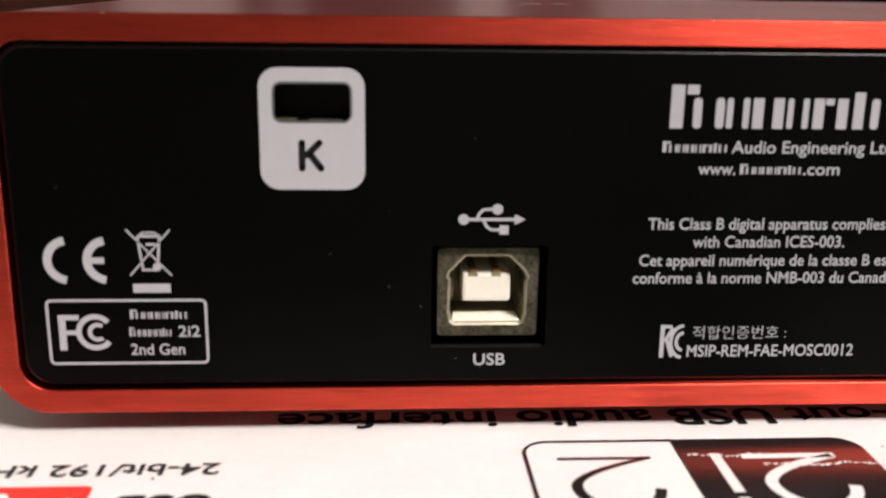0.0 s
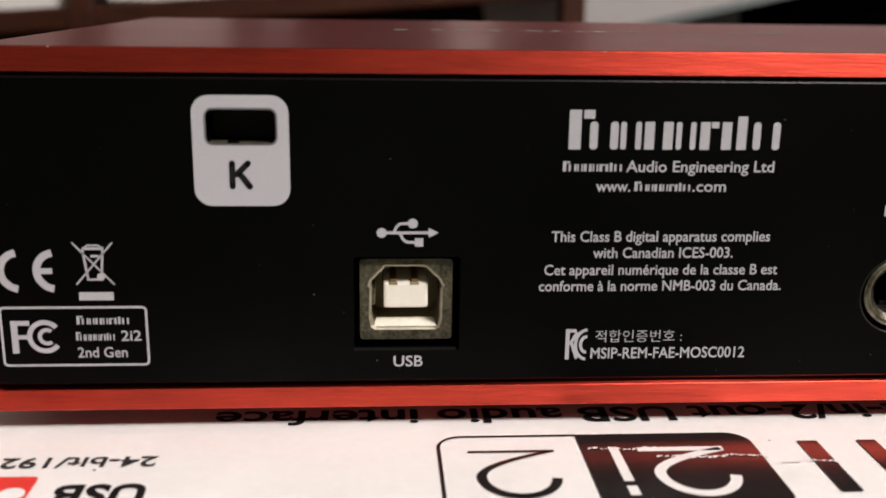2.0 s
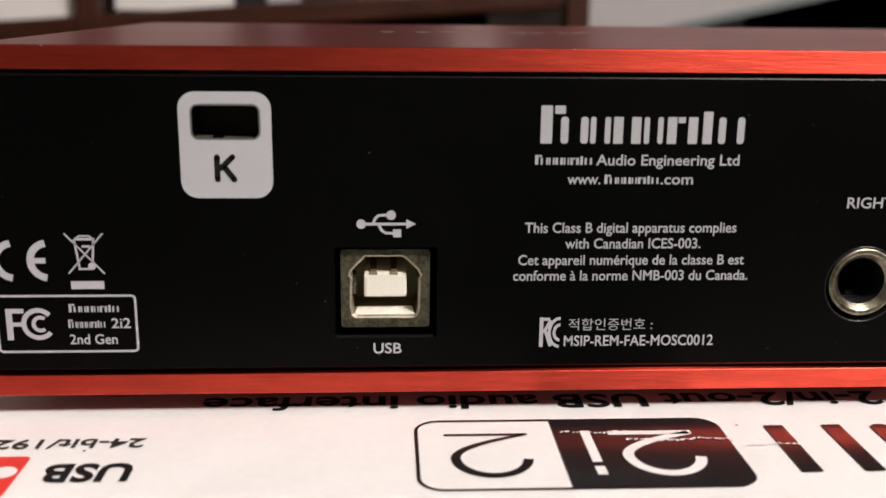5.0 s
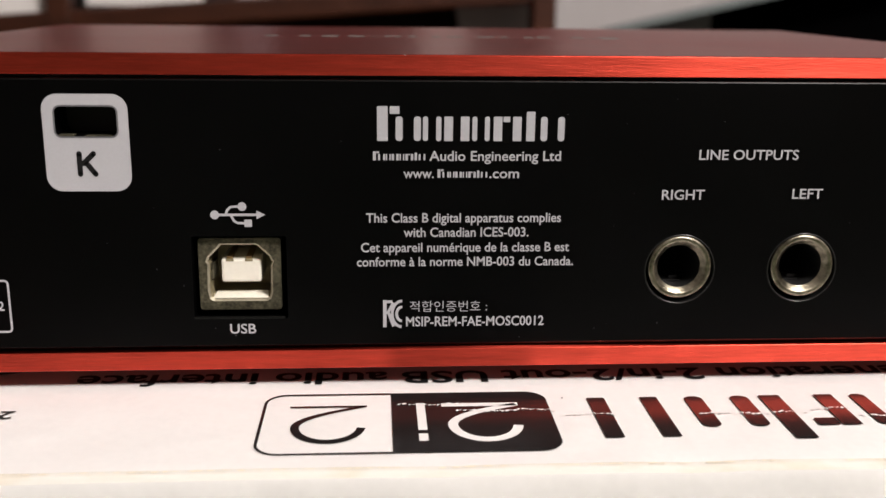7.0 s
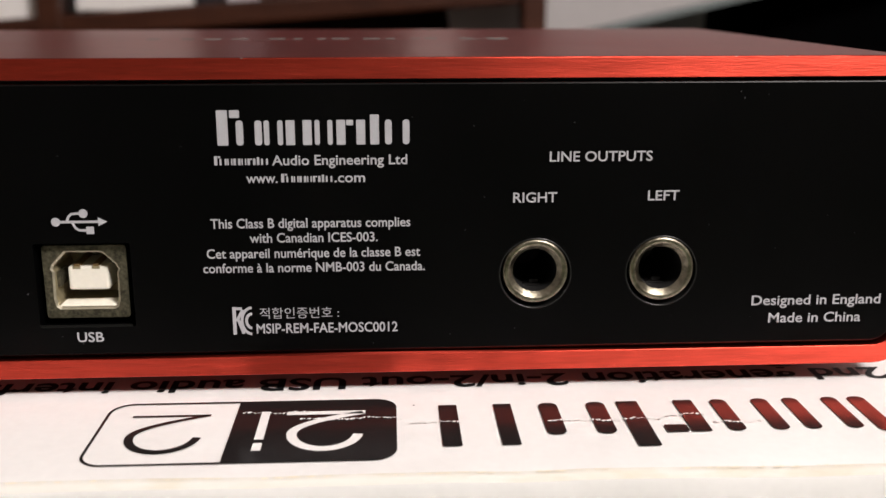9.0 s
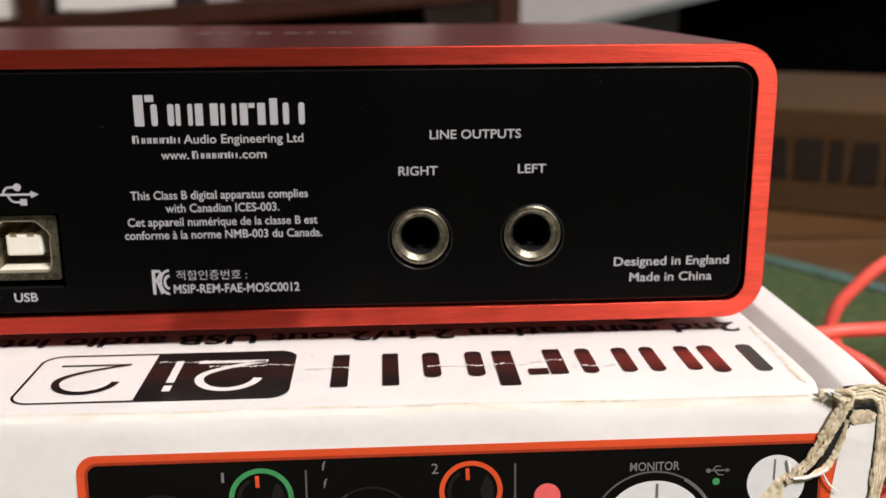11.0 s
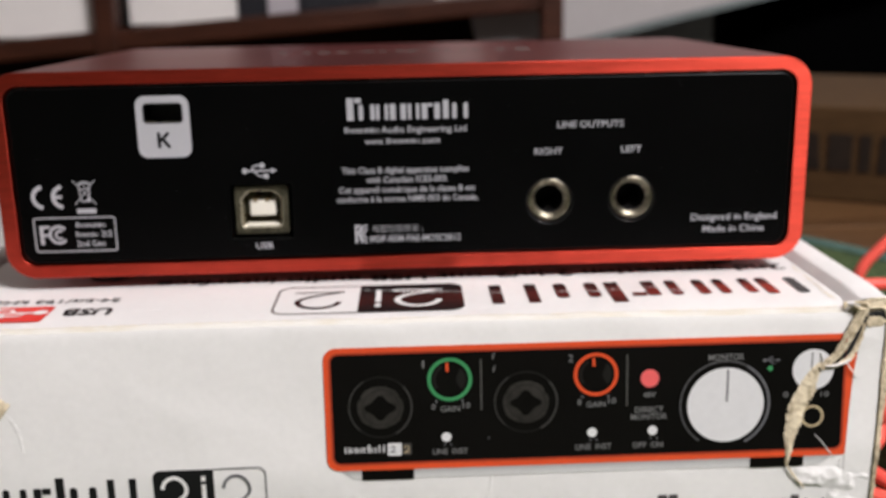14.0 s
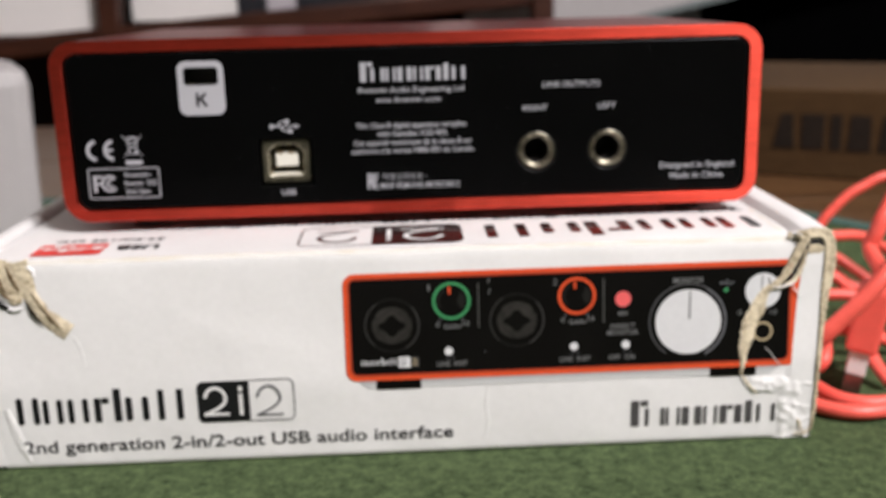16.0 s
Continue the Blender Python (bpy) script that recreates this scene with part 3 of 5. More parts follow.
    for u in (-34.75, -32.05):
        put("contact", solid((u - 0.42) * MM, (u + 0.42) * MM, 2.45 * MM, 9 * MM, 68.91 * MM, 69.3 * MM, 0.0001), COPPER, usb)
        put("contact_slot", solid((u - 0.62) * MM, (u + 0.62) * MM, 9.0 * MM, 9.44 * MM, 69.3 * MM, 70.9 * MM, 0), DARK, usb)
        put("tongue_notch", solid((u - 0.55) * MM, (u + 0.55) * MM, 2.33 * MM, 2.6 * MM, 68.55 * MM, 68.95 * MM, 0.0001), CAVITY, usb)
    for u in (-37.3, -28.65):
        put("spring", solid((u - 0.25) * MM, (u + 0.25) * MM, 2.2 * MM, 6 * MM, 66.0 * MM, 68.2 * MM, 0.0001), PORT_STEEL, usb)
    put("port_lip", solid(-39.75 * MM, -26.9 * MM, -0.07 * MM, 0.05 * MM, 60.68 * MM, 61.05 * MM, 0.00004), PANEL_EDGE, usb, "black pressed lip under the socket")
    # jack sockets
    for u, v in jacks:
        n = 56

        def hoop(r, d):
            return [(u * MM + r * MM * math.cos(2 * math.pi * k / n), -d * MM, v * MM + r * MM * math.sin(2 * math.pi * k / n)) for k in range(n)]

        def low_hoop(r, d):
            return [(x, y, z - 0.00034) for x, y, z in hoop(r, d)]

        bm = bmesh.new()
        loft(bm, [low_hoop(5.22, 0.0), low_hoop(5.15, 0.06), low_hoop(5.04, 0.02), low_hoop(4.98, -0.3), low_hoop(4.98, -2.5)])
        put("socket_lip", bm, SOCKET_LIP, label="black pressed lip round the socket", smooth=True)
        bm = bmesh.new()
        loft(bm, [hoop(4.66, -3), hoop(4.66, -0.1), hoop(4.62, 0.02), hoop(4.50, 0.13), hoop(4.30, 0.185), hoop(4.05, 0.18), hoop(3.86, 0.10), hoop(3.72, -0.02), hoop(3.48, -0.28), hoop(3.40, -0.34), hoop(3.26, -0.52), hoop(3.17, -0.60)])
        jack = put("jack_socket", bm, JACK_STEEL, label="worn nickel jack socket bushing", smooth=True)
        bm = bmesh.new()
        loft(bm, [hoop(3.17, -0.60), hoop(3.2, -0.75), hoop(3.22, -16)], True, (False, True))
        put("bore", bm, DARK, jack)
        put("tip_spring", solid((u - 1.3) * MM, (u + 1.5) * MM, 3.5 * MM, 6.5 * MM, (v - 3.18) * MM, (v - 2.85) * MM, 0.0001), SOCKET_LIP, jack)
        put("tip_spring", solid((u - 0.3) * MM, (u + 1.1) * MM, 4.2 * MM, 8 * MM, (v - 2.86) * MM, (v - 2.35) * MM, 0.0001), SOCKET_LIP, jack)
    # words of the rear panel
    word_blocks(MAKER, -14.4, 12.5, 86.3, 3.4, 4.8, P, INK_WHITE, ob, back)
    bar(-14.4, -6.9, 83.6, 0.9)
    text("Audio Engineering Ltd", -6.35, 12.15, 83.55, 1.35)
    text("www.", -9.95, -5.7, 81.1, 1.35)
    bar(-5.4, 1.8, 81.15, 0.85)
    text(".com", 2.1, 6.3, 81.1, 1.35)
    text("This Class B digital apparatus complies", -15.2, 12.5, 74.75, 1.32)
    text("with Canadian ICES-003.", -9.9, 7.9, 72.65, 1.32)
    text("Cet appareil num\u00e9rique de la classe B est", -15.95, 13.85, 70.45, 1.32)
    text("conforme \u00e0 la norme NMB-003 du Canada.", -16.55, 14.5, 68.35, 1.32)
    bm = bmesh.new()
    stroke(bm, [(-12.6, 59.2), (-12.6, 63.3)], 0.5, P), stroke(bm, [(-12.4, 63.05), (-11.5, 63.05)], 0.42, on_panel(0.06))
    stroke(bm, arc(-10.15, 61.2, 1.95, 88, 268, 20, 0.72), 0.4, on_panel(0.07)), stroke(bm, arc(-10.15, 61.2, 1.05, 85, 270, 16, 0.72), 0.4, on_panel(0.07)), stroke(bm, [(-12.3, 61.2), (-11.35, 62.9)], 0.42, on_panel(0.062)), stroke(bm, [(-12.1, 61.5), (-11.35, 59.3)], 0.42, on_panel(0.064))
    put("mark", bm, INK_WHITE)
    text("\uc801\ud569\uc778\uc99d\ubc88\ud638 :", -9.0, 2.2, 61.6, 1.25, -0.006)
    text("MSIP-REM-FAE-MOSC0012", -9.55, 10.55, 59.3, 1.42)
    text("LINE OUTPUTS", 31.9, 46.35, 83.7, 1.38)
    text("RIGHT", 26.9, 33.1, 77.95, 1.4)
    text("LEFT", 45.95, 50.45, 78.05, 1.4)
    text("Designed in England", 62.0, 81.2, 62.3, 1.45)
    text("Made in China", 64.7, 78.5, 59.6, 1.45)
    # pale wordmark on the lid, read from the far side
    word_blocks(MAKER, -33.5, 34.0, -54.0, 4.5, 6.5, lambda u, v: (-u * MM, -v * MM, (DZ1 + 0.04) * MM), LID_MARK, ob, back)
    # dust and small nicks
    rnd = random.Random(3)
    for k in range(34):
        u, v, r = rnd.uniform(-84, 82), rnd.uniform(57, 93.5), rnd.uniform(0.03, 0.085)
        a = rnd.uniform(0, 3.14)
        put("speck", ribbon([(u, v), (u + 3 * r * math.cos(a), v + 3 * r * math.sin(a))], r, on_panel(0.04)), ART_GREY)
    for k in range(16):
        u, v, r = rnd.uniform(-80, 80), rnd.uniform(0.8, 60), rnd.uniform(0.05, 0.12)
        put("speck", flat([circle(u, v, r, 7)], lambda a, b: (a * MM, b * MM, (DZ1 + 0.02) * MM)), LID_MARK)
    for k in range(4):
        u, w = rnd.uniform(-75, 75), rnd.uniform(0.1, 0.22)
        put("nick", solid(u * MM, (u + w) * MM, -0.40 * MM, -0.30 * MM, (DZ1 - 0.16) * MM, (DZ1 - 0.04) * MM, 0), CHROME)


# ---- the carton ----
def wave(x, z):
    return 0.10 * noise.noise(Vector((x * 0.03, z * 0.05, 0.3)))


def torn(name, line, widths, seed, y, lift, mat, parent, label="", lane=(-1, 1)):
    """A torn piece of board along a line of (u, v) points, with its width at each, uneven edges and a soft fibrous swell; lane: the share of the width that it takes."""
    rows, steps = [], 14
    pts = []
    for (p, q), (w0, w1) in zip(zip(line, line[1:]), zip(widths, widths[1:])):
        pts += [(p[0] + (q[0] - p[0]) * k / steps, p[1] + (q[1] - p[1]) * k / steps, w0 + (w1 - w0) * k / steps) for k in range(steps)]
    pts.append((*line[-1], widths[-1]))
    rough = lambda a, b, g=0.9: noise.noise(Vector((a * g, b * g, seed * 3.1)))
    for k, (u, v, w) in enumerate(pts):
        a, b = pts[max(k - 4, 0)], pts[min(k + 4, len(pts) - 1)]
        q = math.hypot(b[0] - a[0], b[1] - a[1]) or 1
        nu, nv = -(b[1] - a[1]) / q, (b[0] - a[0]) / q
        row = []
        for f in (-1, -0.75, -0.5, -0.25, 0, 0.25, 0.5, 0.75, 1):
            edge = abs(f) == 1
            e = (lane[0] + (lane[1] - lane[0]) * (f + 1) / 2) * w / 2
            e += min(1.0, w) * (0.26 * rough(u + f + 7 * lane[0], v) + 0.20 * rough(u + 3 * f, v, 4.0) if edge else 0.10 * rough(u + f, v, 2.5))
            up = lift * ((1 - f * f) * (0.75 + 0.5 * rough(u * 2 + f * 3, v * 2)) + 0.35 * rough(u + f, v, 3.1) + 0.3 * rough(u - f, v, 7.3))
            row.append(((u + nu * e) * MM, (y - up - 0.02 - belly(v)) * MM, (v + nv * e) * MM))
        rows.append(row)
    bm = bmesh.new()
    loft(bm, rows, False)
    return part(name, bm, mat, parent, label, True)


BX0, BX1, BY1 = -100.5, 88.0, 112.0


def carton():
    ob = thing("product_box", "white printed cardboard box with torn worn corners, lying flat", "box")
    # lid, rounded front fold and front wall in one sheet
    prof = [(BY1, TOP_Z - 0.1), (60, TOP_Z), (20, TOP_Z), (0, TOP_Z), (-12, TOP_Z), (-22, TOP_Z - 0.02), (-25.7, TOP_Z - 0.06)]
    prof += [(-26.3, TOP_Z - 0.16), (-26.8, TOP_Z - 0.42), (-27.12, TOP_Z - 0.85), (-27.3, TOP_Z - 1.5)]
    prof += [(FRONT_Y - belly(z), z) for z in (47.0, 44, 40.5, 37, 33.5, 30, 26, 22, 18.4, 14, 11, 8, 5.5, 3.6, 2.4, 1.2)] + [(FRONT_Y - 0.15, 0.3), (FRONT_Y + 0.1, -0.1), (FRONT_Y + 0.8, -0.35), (FRONT_Y + 3.0, -0.45)]
    xs = [BX0 + (BX1 - BX0) * k / 72 for k in range(73)]
    rings = []
    for x in xs:
        soft = 0.35 * max(0.0, noise.noise(Vector((x * 0.06, 4.0, 1.0)))) + 0.5 * max(0.0, (x - 20) / 68)
        rings.append([(x * MM, (y + (wave(x, z) if y < -20 else 0)) * MM, (z + (wave(x, y) if z > 45 else 0) - (soft if -27.4 < y < -25 and z > 48 else 0)) * MM) for y, z in prof])
    for name, i, j, mat, label in (("lid", 0, 6, CARD, "white coated lid, scuffed and printed"), ("fold", 6, 9, CARD_EDGE, "worn yellowed fold of the lid"), ("front_wall", 9, len(prof) - 1, CARD, "white printed front wall")):
        bm = bmesh.new()
        loft(bm, [r[i:j + 1] for r in rings], False)
        part(name, bm, mat, ob, label, True)
    part("base", solid(-0.0995, 0.0925, -0.0255, 0.112, -0.0005, 0.001, 0.0003), CARD, ob)
    part("back_wall", solid(-0.0995, 0.0925, 0.1105, 0.112, 0.001, 0.0490, 0.0003), CARD, ob)
    # double end walls whose rolled tops stand above the lid
    for side in (1, -1):
        if side > 0:
            line = [(86.9, 49.3), (87.6, 49.95), (87.9, 50.3), (89.3, 51.75), (89.55, 51.98), (89.85, 52.14), (90.2, 52.2), (92.0, 52.35), (94.4, 52.35), (95.6, 51.8), (96.6, 50.4), (97.0, 47.5), (96.4, 41.5), (95.2, 36.5), (94.3, 31), (93.9, 22), (93.6, 12), (93.2, 0.2), (92.0, 0.2)]
        else:
            line = [(-100.9, 44.0), (-101.4, 47.2), (-101.9, 49.4), (-103.0, 50.9), (-105.0, 51.3), (-107.4, 50.6), (-108.4, 48.8), (-108.6, 45), (-107.4, 30), (-105.4, 14), (-102.6, 0.2), (-101.4, 0.2)]
        bm = bmesh.new()
        rings = []
        for k in range(36):
            f = k / 35
            y = -28.0 + (BY1 + 28.0) * f
            pull = 2.2 * math.exp(-((y + 29) / 7.0) ** 2)
            rings.append([((u - side * pull * 0.25 * (v > 40) + wave(y, v) * 1.6) * MM, ((FRONT_Y + (-0.45 if side > 0 else 0.3) - belly(v)) * (1 - f) + BY1 * f) * MM, (v - (pull * 0.22 if v > 50.3 else 0) + wave(v, y) * 1.4) * MM) for u, v in line])
        loft(bm, rings, False)
        part("end_wall", bm, CARD, ob, "folded white end wall with a rolled top edge", True)
    # the opened right front corner
    strip = [(87.3, -0.1), (91.6, 0.0), (92.6, 0.8), (93.0, 4.0), (93.3, 12), (93.6, 22), (93.8, 30), (94.0, 38.6), (94.2, 42.6), (94.4, 46.6), (93.6, 47.6), (91.7, 47.5), (90.5, 46.4), (89.7, 44.2), (89.1, 40.2), (88.5, 36.2), (88.0, 28.6), (87.5, 18), (87.3, 9)]
    bm = bmesh.new()
    fill(bm, [strip], lambda u, v: (u * MM, (FRONT_Y - (0.24 if u < 90.6 and v < 44 else 0.42) - belly(v)) * MM, v * MM))
    fill(bm, [[(u, v) for u, v in strip]], lambda u, v: (u * MM, (FRONT_Y + 0.3 - belly(v)) * MM, v * MM))
    part("front_wall", flat([[(87.9, 1.0), (90.0, 1.0), (90.3, 38.0), (89.2, 43.0), (87.9, 46.0)]], on_front(0.03)), CARD, ob)
    part("end_flap", bm, CARD, ob, "white edge of the inner flap")
    part("front_wall", flat([[(86.6, 0.6), (92.0, 0.6), (92.4, 18.0), (86.6, 18.0)]], on_front(0.12)), CARD, ob)
    part("front_wall", flat([[(-102.4, 0.6), (-100.0, 0.6), (-100.0, 40.0), (-106.6, 40.0), (-106.4, 30.0), (-104.9, 14.0)]], on_front(0.02)), CARD, ob)
    Y = FRONT_Y
    roll = [(87.6, 50.3), (89.6, 50.2), (91.4, 50.5), (93.4, 50.7), (95.0, 49.9), (95.7, 47.6), (95.9, 44.4), (95.4, 39.6), (94.8, 34.6), (94.4, 28.0), (94.0, 18.0), (93.7, 8.0), (93.3, 2.2), (91.6, 0.9), (89.0, 0.8)]
    wide = [1.0, 1.9, 2.1, 2.3, 2.6, 2.8, 2.9, 2.5, 1.8, 1.3, 1.1, 1.0, 0.8, 0.5, 0.3]
    for k, (a, b) in enumerate(((-1.0, -0.30), (-0.42, 0.12), (0.06, 0.55), (0.5, 1.12))):
        torn("torn_edge", roll, wide, 11 + 2 * k, Y - 0.62 + 0.10 * k, (0.34, 0.2, 0.2, 0.24)[k], KRAFT, ob, "raw brown rolled board edge", (a, b))
    torn("torn_edge", [(90.7, 46.1), (91.6, 46.9), (92.8, 47.2), (94.2, 46.8)], [1.2, 2.6, 2.8, 1.8], 51, Y - 0.50, 0.2, KRAFT, ob, "raw brown top of the inner flap")
    part("corner_board", solid(0.0862, 0.0942, (Y + 2.3) * MM, (Y + 2.8) * MM, 0.036, 0.0507, 0.0002), KRAFT, ob, "brown inner board of the corner")
    slope = [(87.6, 50.7), (89.9, 50.0), (89.2, 48.2), (87.8, 45.5), (86.3, 42.6), (84.7, 40.2), (83.0, 38.6), (81.6, 37.4)]
    for k, (a, b) in enumerate(((-1.0, -0.05), (0.0, 1.0))):
        torn("torn_strip", slope, [1.4, 2.4, 2.3, 2.2, 2.1, 1.9, 1.6, 1.2], 13 + 20 * k, Y - 0.55, 0.6 - 0.2 * k, KRAFT, ob, "torn fibrous brown board", (a, b))
    torn("torn_strip", [(86.2, 50.9), (87.4, 50.6), (88.8, 50.5)], [0.5, 1.3, 0.9], 57, Y - 0.4, 0.5, PAPER, ob, "fluffy white torn fibres")
    torn("torn_strip", [(90.1, 46.6), (89.5, 44.0), (88.4, 41.0), (87.4, 39.2), (85.0, 38.0), (82.8, 37.6)], [0.7, 1.1, 1.1, 1.3, 0.9, 0.4], 59, Y - 0.48, 0.35, KRAFT, ob, "torn fibrous brown board")
    torn("torn_strip", [(82.4, 39.0), (80.8, 37.2), (79.3, 33.5), (77.1, 29.0), (76.1, 23.5), (75.5, 17.2)], [0.8, 2.0, 3.8, 3.9, 2.6, 0.7], 14, Y - 0.20, 0.45, KRAFT, ob, "torn fibrous brown board")
    # near-black strips on top of the board paint the shade inside the tear
    torn("gap_strip", [(90.8, 48.3), (92.0, 48.7), (93.8, 48.4), (94.5, 47.4)], [0.5, 1.1, 1.3, 0.4], 15, Y - 0.58, 0.12, DARK, ob, "dark strip laid on as the torn gap's shade")
    torn("gap_strip", [(90.5, 48.0), (89.9, 46.0), (88.9, 43.6), (87.5, 41.3), (86.0, 39.4)], [0.5, 1.3, 1.5, 1.2, 0.3], 21, Y - 0.52, 0.1, DARK, ob, "dark strip laid on as the torn gap's shade")
    torn("torn_curl", [(87.6, 39.4), (86.6, 38.7), (84.6, 38.1), (82.4, 38.0)], [0.3, 0.6, 0.6, 0.4], 16, Y - 0.8, 0.35, PAPER, ob, "curled white paper fibre")
    torn("torn_curl", [(86.9, 38.6), (87.5, 37.4), (88.3, 36.4), (89.4, 35.8)], [0.3, 0.35, 0.25, 0.12], 61, Y - 0.7, 0.15, PAPER, ob, "curled white paper fibre")
    torn("torn_curl", [(81.0, 23.4), (82.6, 21.8), (83.8, 20.0), (85.6, 18.2)], [0.08, 0.16, 0.22, 0.12], 17, Y - 0.25, 0.1, PAPER, ob)
    torn("torn_curl", [(81.6, 40.8), (81.9, 39.6), (82.2, 38.4)], [0.3, 0.5, 0.7], 19, Y - 0.4, 0.3, CARD, ob)
    # crumpled paper under the printed corner
    bm = bmesh.new()
    n = 52
    rows = []
    for j in range(n):
        row = []
        for i in range(n):
            u, v = 76.2 + 16.6 * i / (n - 1), -0.1 + 17.3 * j / (n - 1)
            inside = min(1.0, 6.0 * min(i, n - 1 - j) / (n - 1)) * min(1.0, max(0.0, (v - 10.6) / 2.0, (u - 83.6) / 2.4))
            fold = abs(noise.noise(Vector((u * 0.17 + v * 0.16, v * 0.20 - u * 0.05, 2.0)))) + 0.5 * abs(noise.noise(Vector((u * 0.36, v * 0.42, 7.0)))) + 0.22 * abs(noise.noise(Vector((u * 0.9, v * 0.8, 4.0))))
            row.append((u * MM, (FRONT_Y + 0.35 - belly(v) - inside * (0.62 + 0.9 * (0.55 - min(0.55, fold)))) * MM, v * MM))
        rows.append(row)
    loft(bm, rows, False)
    part("crumpled_paper", bm, CARD, ob, "crumpled white paper skin", True)
    torn("gap_strip", [(75.3, 17.2), (77.2, 14.4), (79.6, 11.6)], [0.3, 0.6, 0.25], 18, Y - 0.45, 0.1, KRAFT, ob)
    torn("torn_edge", [(89.4, 5.2), (90.3, 4.0), (90.6, 2.2), (92.0, 0.9)], [0.15, 0.5, 0.3, 0.7], 71, Y - 0.95, 0.1, KRAFT, ob, "rubbed brown board")
    # the torn left front corner
    torn("torn_strip", [(-92.6, 50.2), (-91.6, 46.6), (-90.0, 42.0), (-87.6, 37.4), (-82.2, 33.2)], [5.6, 4.8, 3.4, 4.0, 4.6], 31, Y - 0.25, 0.5, KRAFT, ob, "torn fibrous brown board")
    torn("torn_strip", [(-99.6, 49.6), (-96.4, 47.6), (-94.0, 44.0), (-93.4, 40.4)], [4.4, 7.6, 6.4, 2.6], 32, Y - 0.15, 0.6, KRAFT, ob, "torn fibrous brown board")
    # two dark strips, again shade of the tear put on as colour
    torn("gap_strip", [(-99.8, 43.4), (-97.0, 40.4), (-94.6, 38.8)], [1.0, 1.5, 0.6], 33, Y - 0.35, 0.15, DARK, ob)
    torn("gap_strip", [(-91.4, 41.4), (-89.8, 38.0), (-87.6, 35.4)], [0.3, 1.0, 0.3], 36, Y - 0.75, 0.1, BOX_INK, ob)
    # dark brown lines put crevice shade onto the torn board as colour
    for k, (line, wide) in enumerate((
        ([(-98.8, 48.6), (-96.6, 46.0), (-95.4, 43.0)], [0.3, 0.9, 0.3]), ([(-94.6, 49.4), (-93.8, 46.6), (-92.2, 43.6)], [0.3, 0.8, 0.4]),
        ([(-97.8, 44.6), (-95.6, 42.4), (-94.2, 41.6)], [0.3, 0.7, 0.3]), ([(-89.6, 43.2), (-87.6, 39.6), (-85.4, 36.4), (-83.4, 34.2)], [0.2, 0.5, 0.5, 0.2]))):
        torn("gap_strip", line, wide, 73 + k, Y - 0.95, 0.1, CREVICE_BROWN, ob)
    torn("torn_curl", [(-95.4, 39.4), (-93.6, 38.9), (-92.2, 39.4)], [0.6, 1.2, 0.6], 37, Y - 0.3, 0.5, CARD, ob, "curled white paper fibre")
    torn("torn_curl", [(-90.4, 49.2), (-89.2, 48.0), (-89.0, 46.6)], [0.6, 1.3, 0.5], 38, Y - 0.1, 0.6, CARD, ob)
    torn("crease", [(-82.6, 33.2), (-80.9, 31.2), (-79.7, 28.4), (-79.3, 24.8)], [0.6, 1.2, 1.4, 0.5], 34, Y + 0.05, 0.14, CARD, ob)
    torn("crease", [(-98.6, 15.0), (-97.0, 9.0), (-95.4, 4.0), (-94.6, 1.6)], [1.6, 2.6, 2.2, 1.0], 35, Y + 0.04, 0.30, CARD, ob)
    torn("crease", [(14.8, 17.0), (14.2, 12.0), (14.6, 7.0), (13.8, 2.5)], [0.5, 1.2, 1.2, 0.6], 67, Y + 0.06, 0.12, CARD, ob)
    # rubbed spots along the lid's edge
    rnd = random.Random(61)
    for v0, v1, u in ((-3.0, 1.5, 86.6), (4.0, 9.5, 86.4), (11.0, 13.5, 86.1), (15.0, 22.5, 85.8)):
        bm = bmesh.new()
        v = v0
        while v < v1:
            w, h, a = rnd.uniform(0.25, 1.4), rnd.uniform(0.2, 0.9), u + rnd.uniform(-0.25, 0.25)
            fill(bm, [[(-a, v), (-a - w * 0.6, v + h * 0.4), (-a - w * 0.2, v + h), (-a + w * 0.4, v + h * 0.5)]], on_top(0.12 + 0.02 * rnd.random()))
            v += h * rnd.uniform(0.6, 1.5)
        part("scuff", bm, SCUFF, ob, "rubbed yellow lid edge")
    # the rubbed line along the front fold
    bm = bmesh.new()
    x = -84.0
    while x < 86.0:
        w, h = rnd.uniform(0.4, 2.2), rnd.uniform(0.05, 0.34)
        if noise.noise(Vector((x * 0.09, 2.0, 8.0))) > -0.22:
            y = -26.15 + 0.18 * noise.noise(Vector((x * 0.25, 5.0, 1.0)))
            sag = 0.5 * max(0.0, (x - 20) / 68) + 0.35 * max(0.0, noise.noise(Vector((x * 0.06, 4.0, 1.0))))
            fill(bm, [[(x, y), (x + w * 0.3, y - h * 0.5), (x + w, y - 0.05), (x + w * 0.6, y + h * 0.5)]], lambda u, v: (u * MM, v * MM, (TOP_Z + 0.06 - 0.55 * sag + wave(u, v) - 0.25 * (-25.9 - v)) * MM))
        x += w * rnd.uniform(0.7, 1.5)
    part("scuff", bm, SCUFF, ob, "rubbed yellow front fold")
    print_lid(ob)
    print_front(ob)


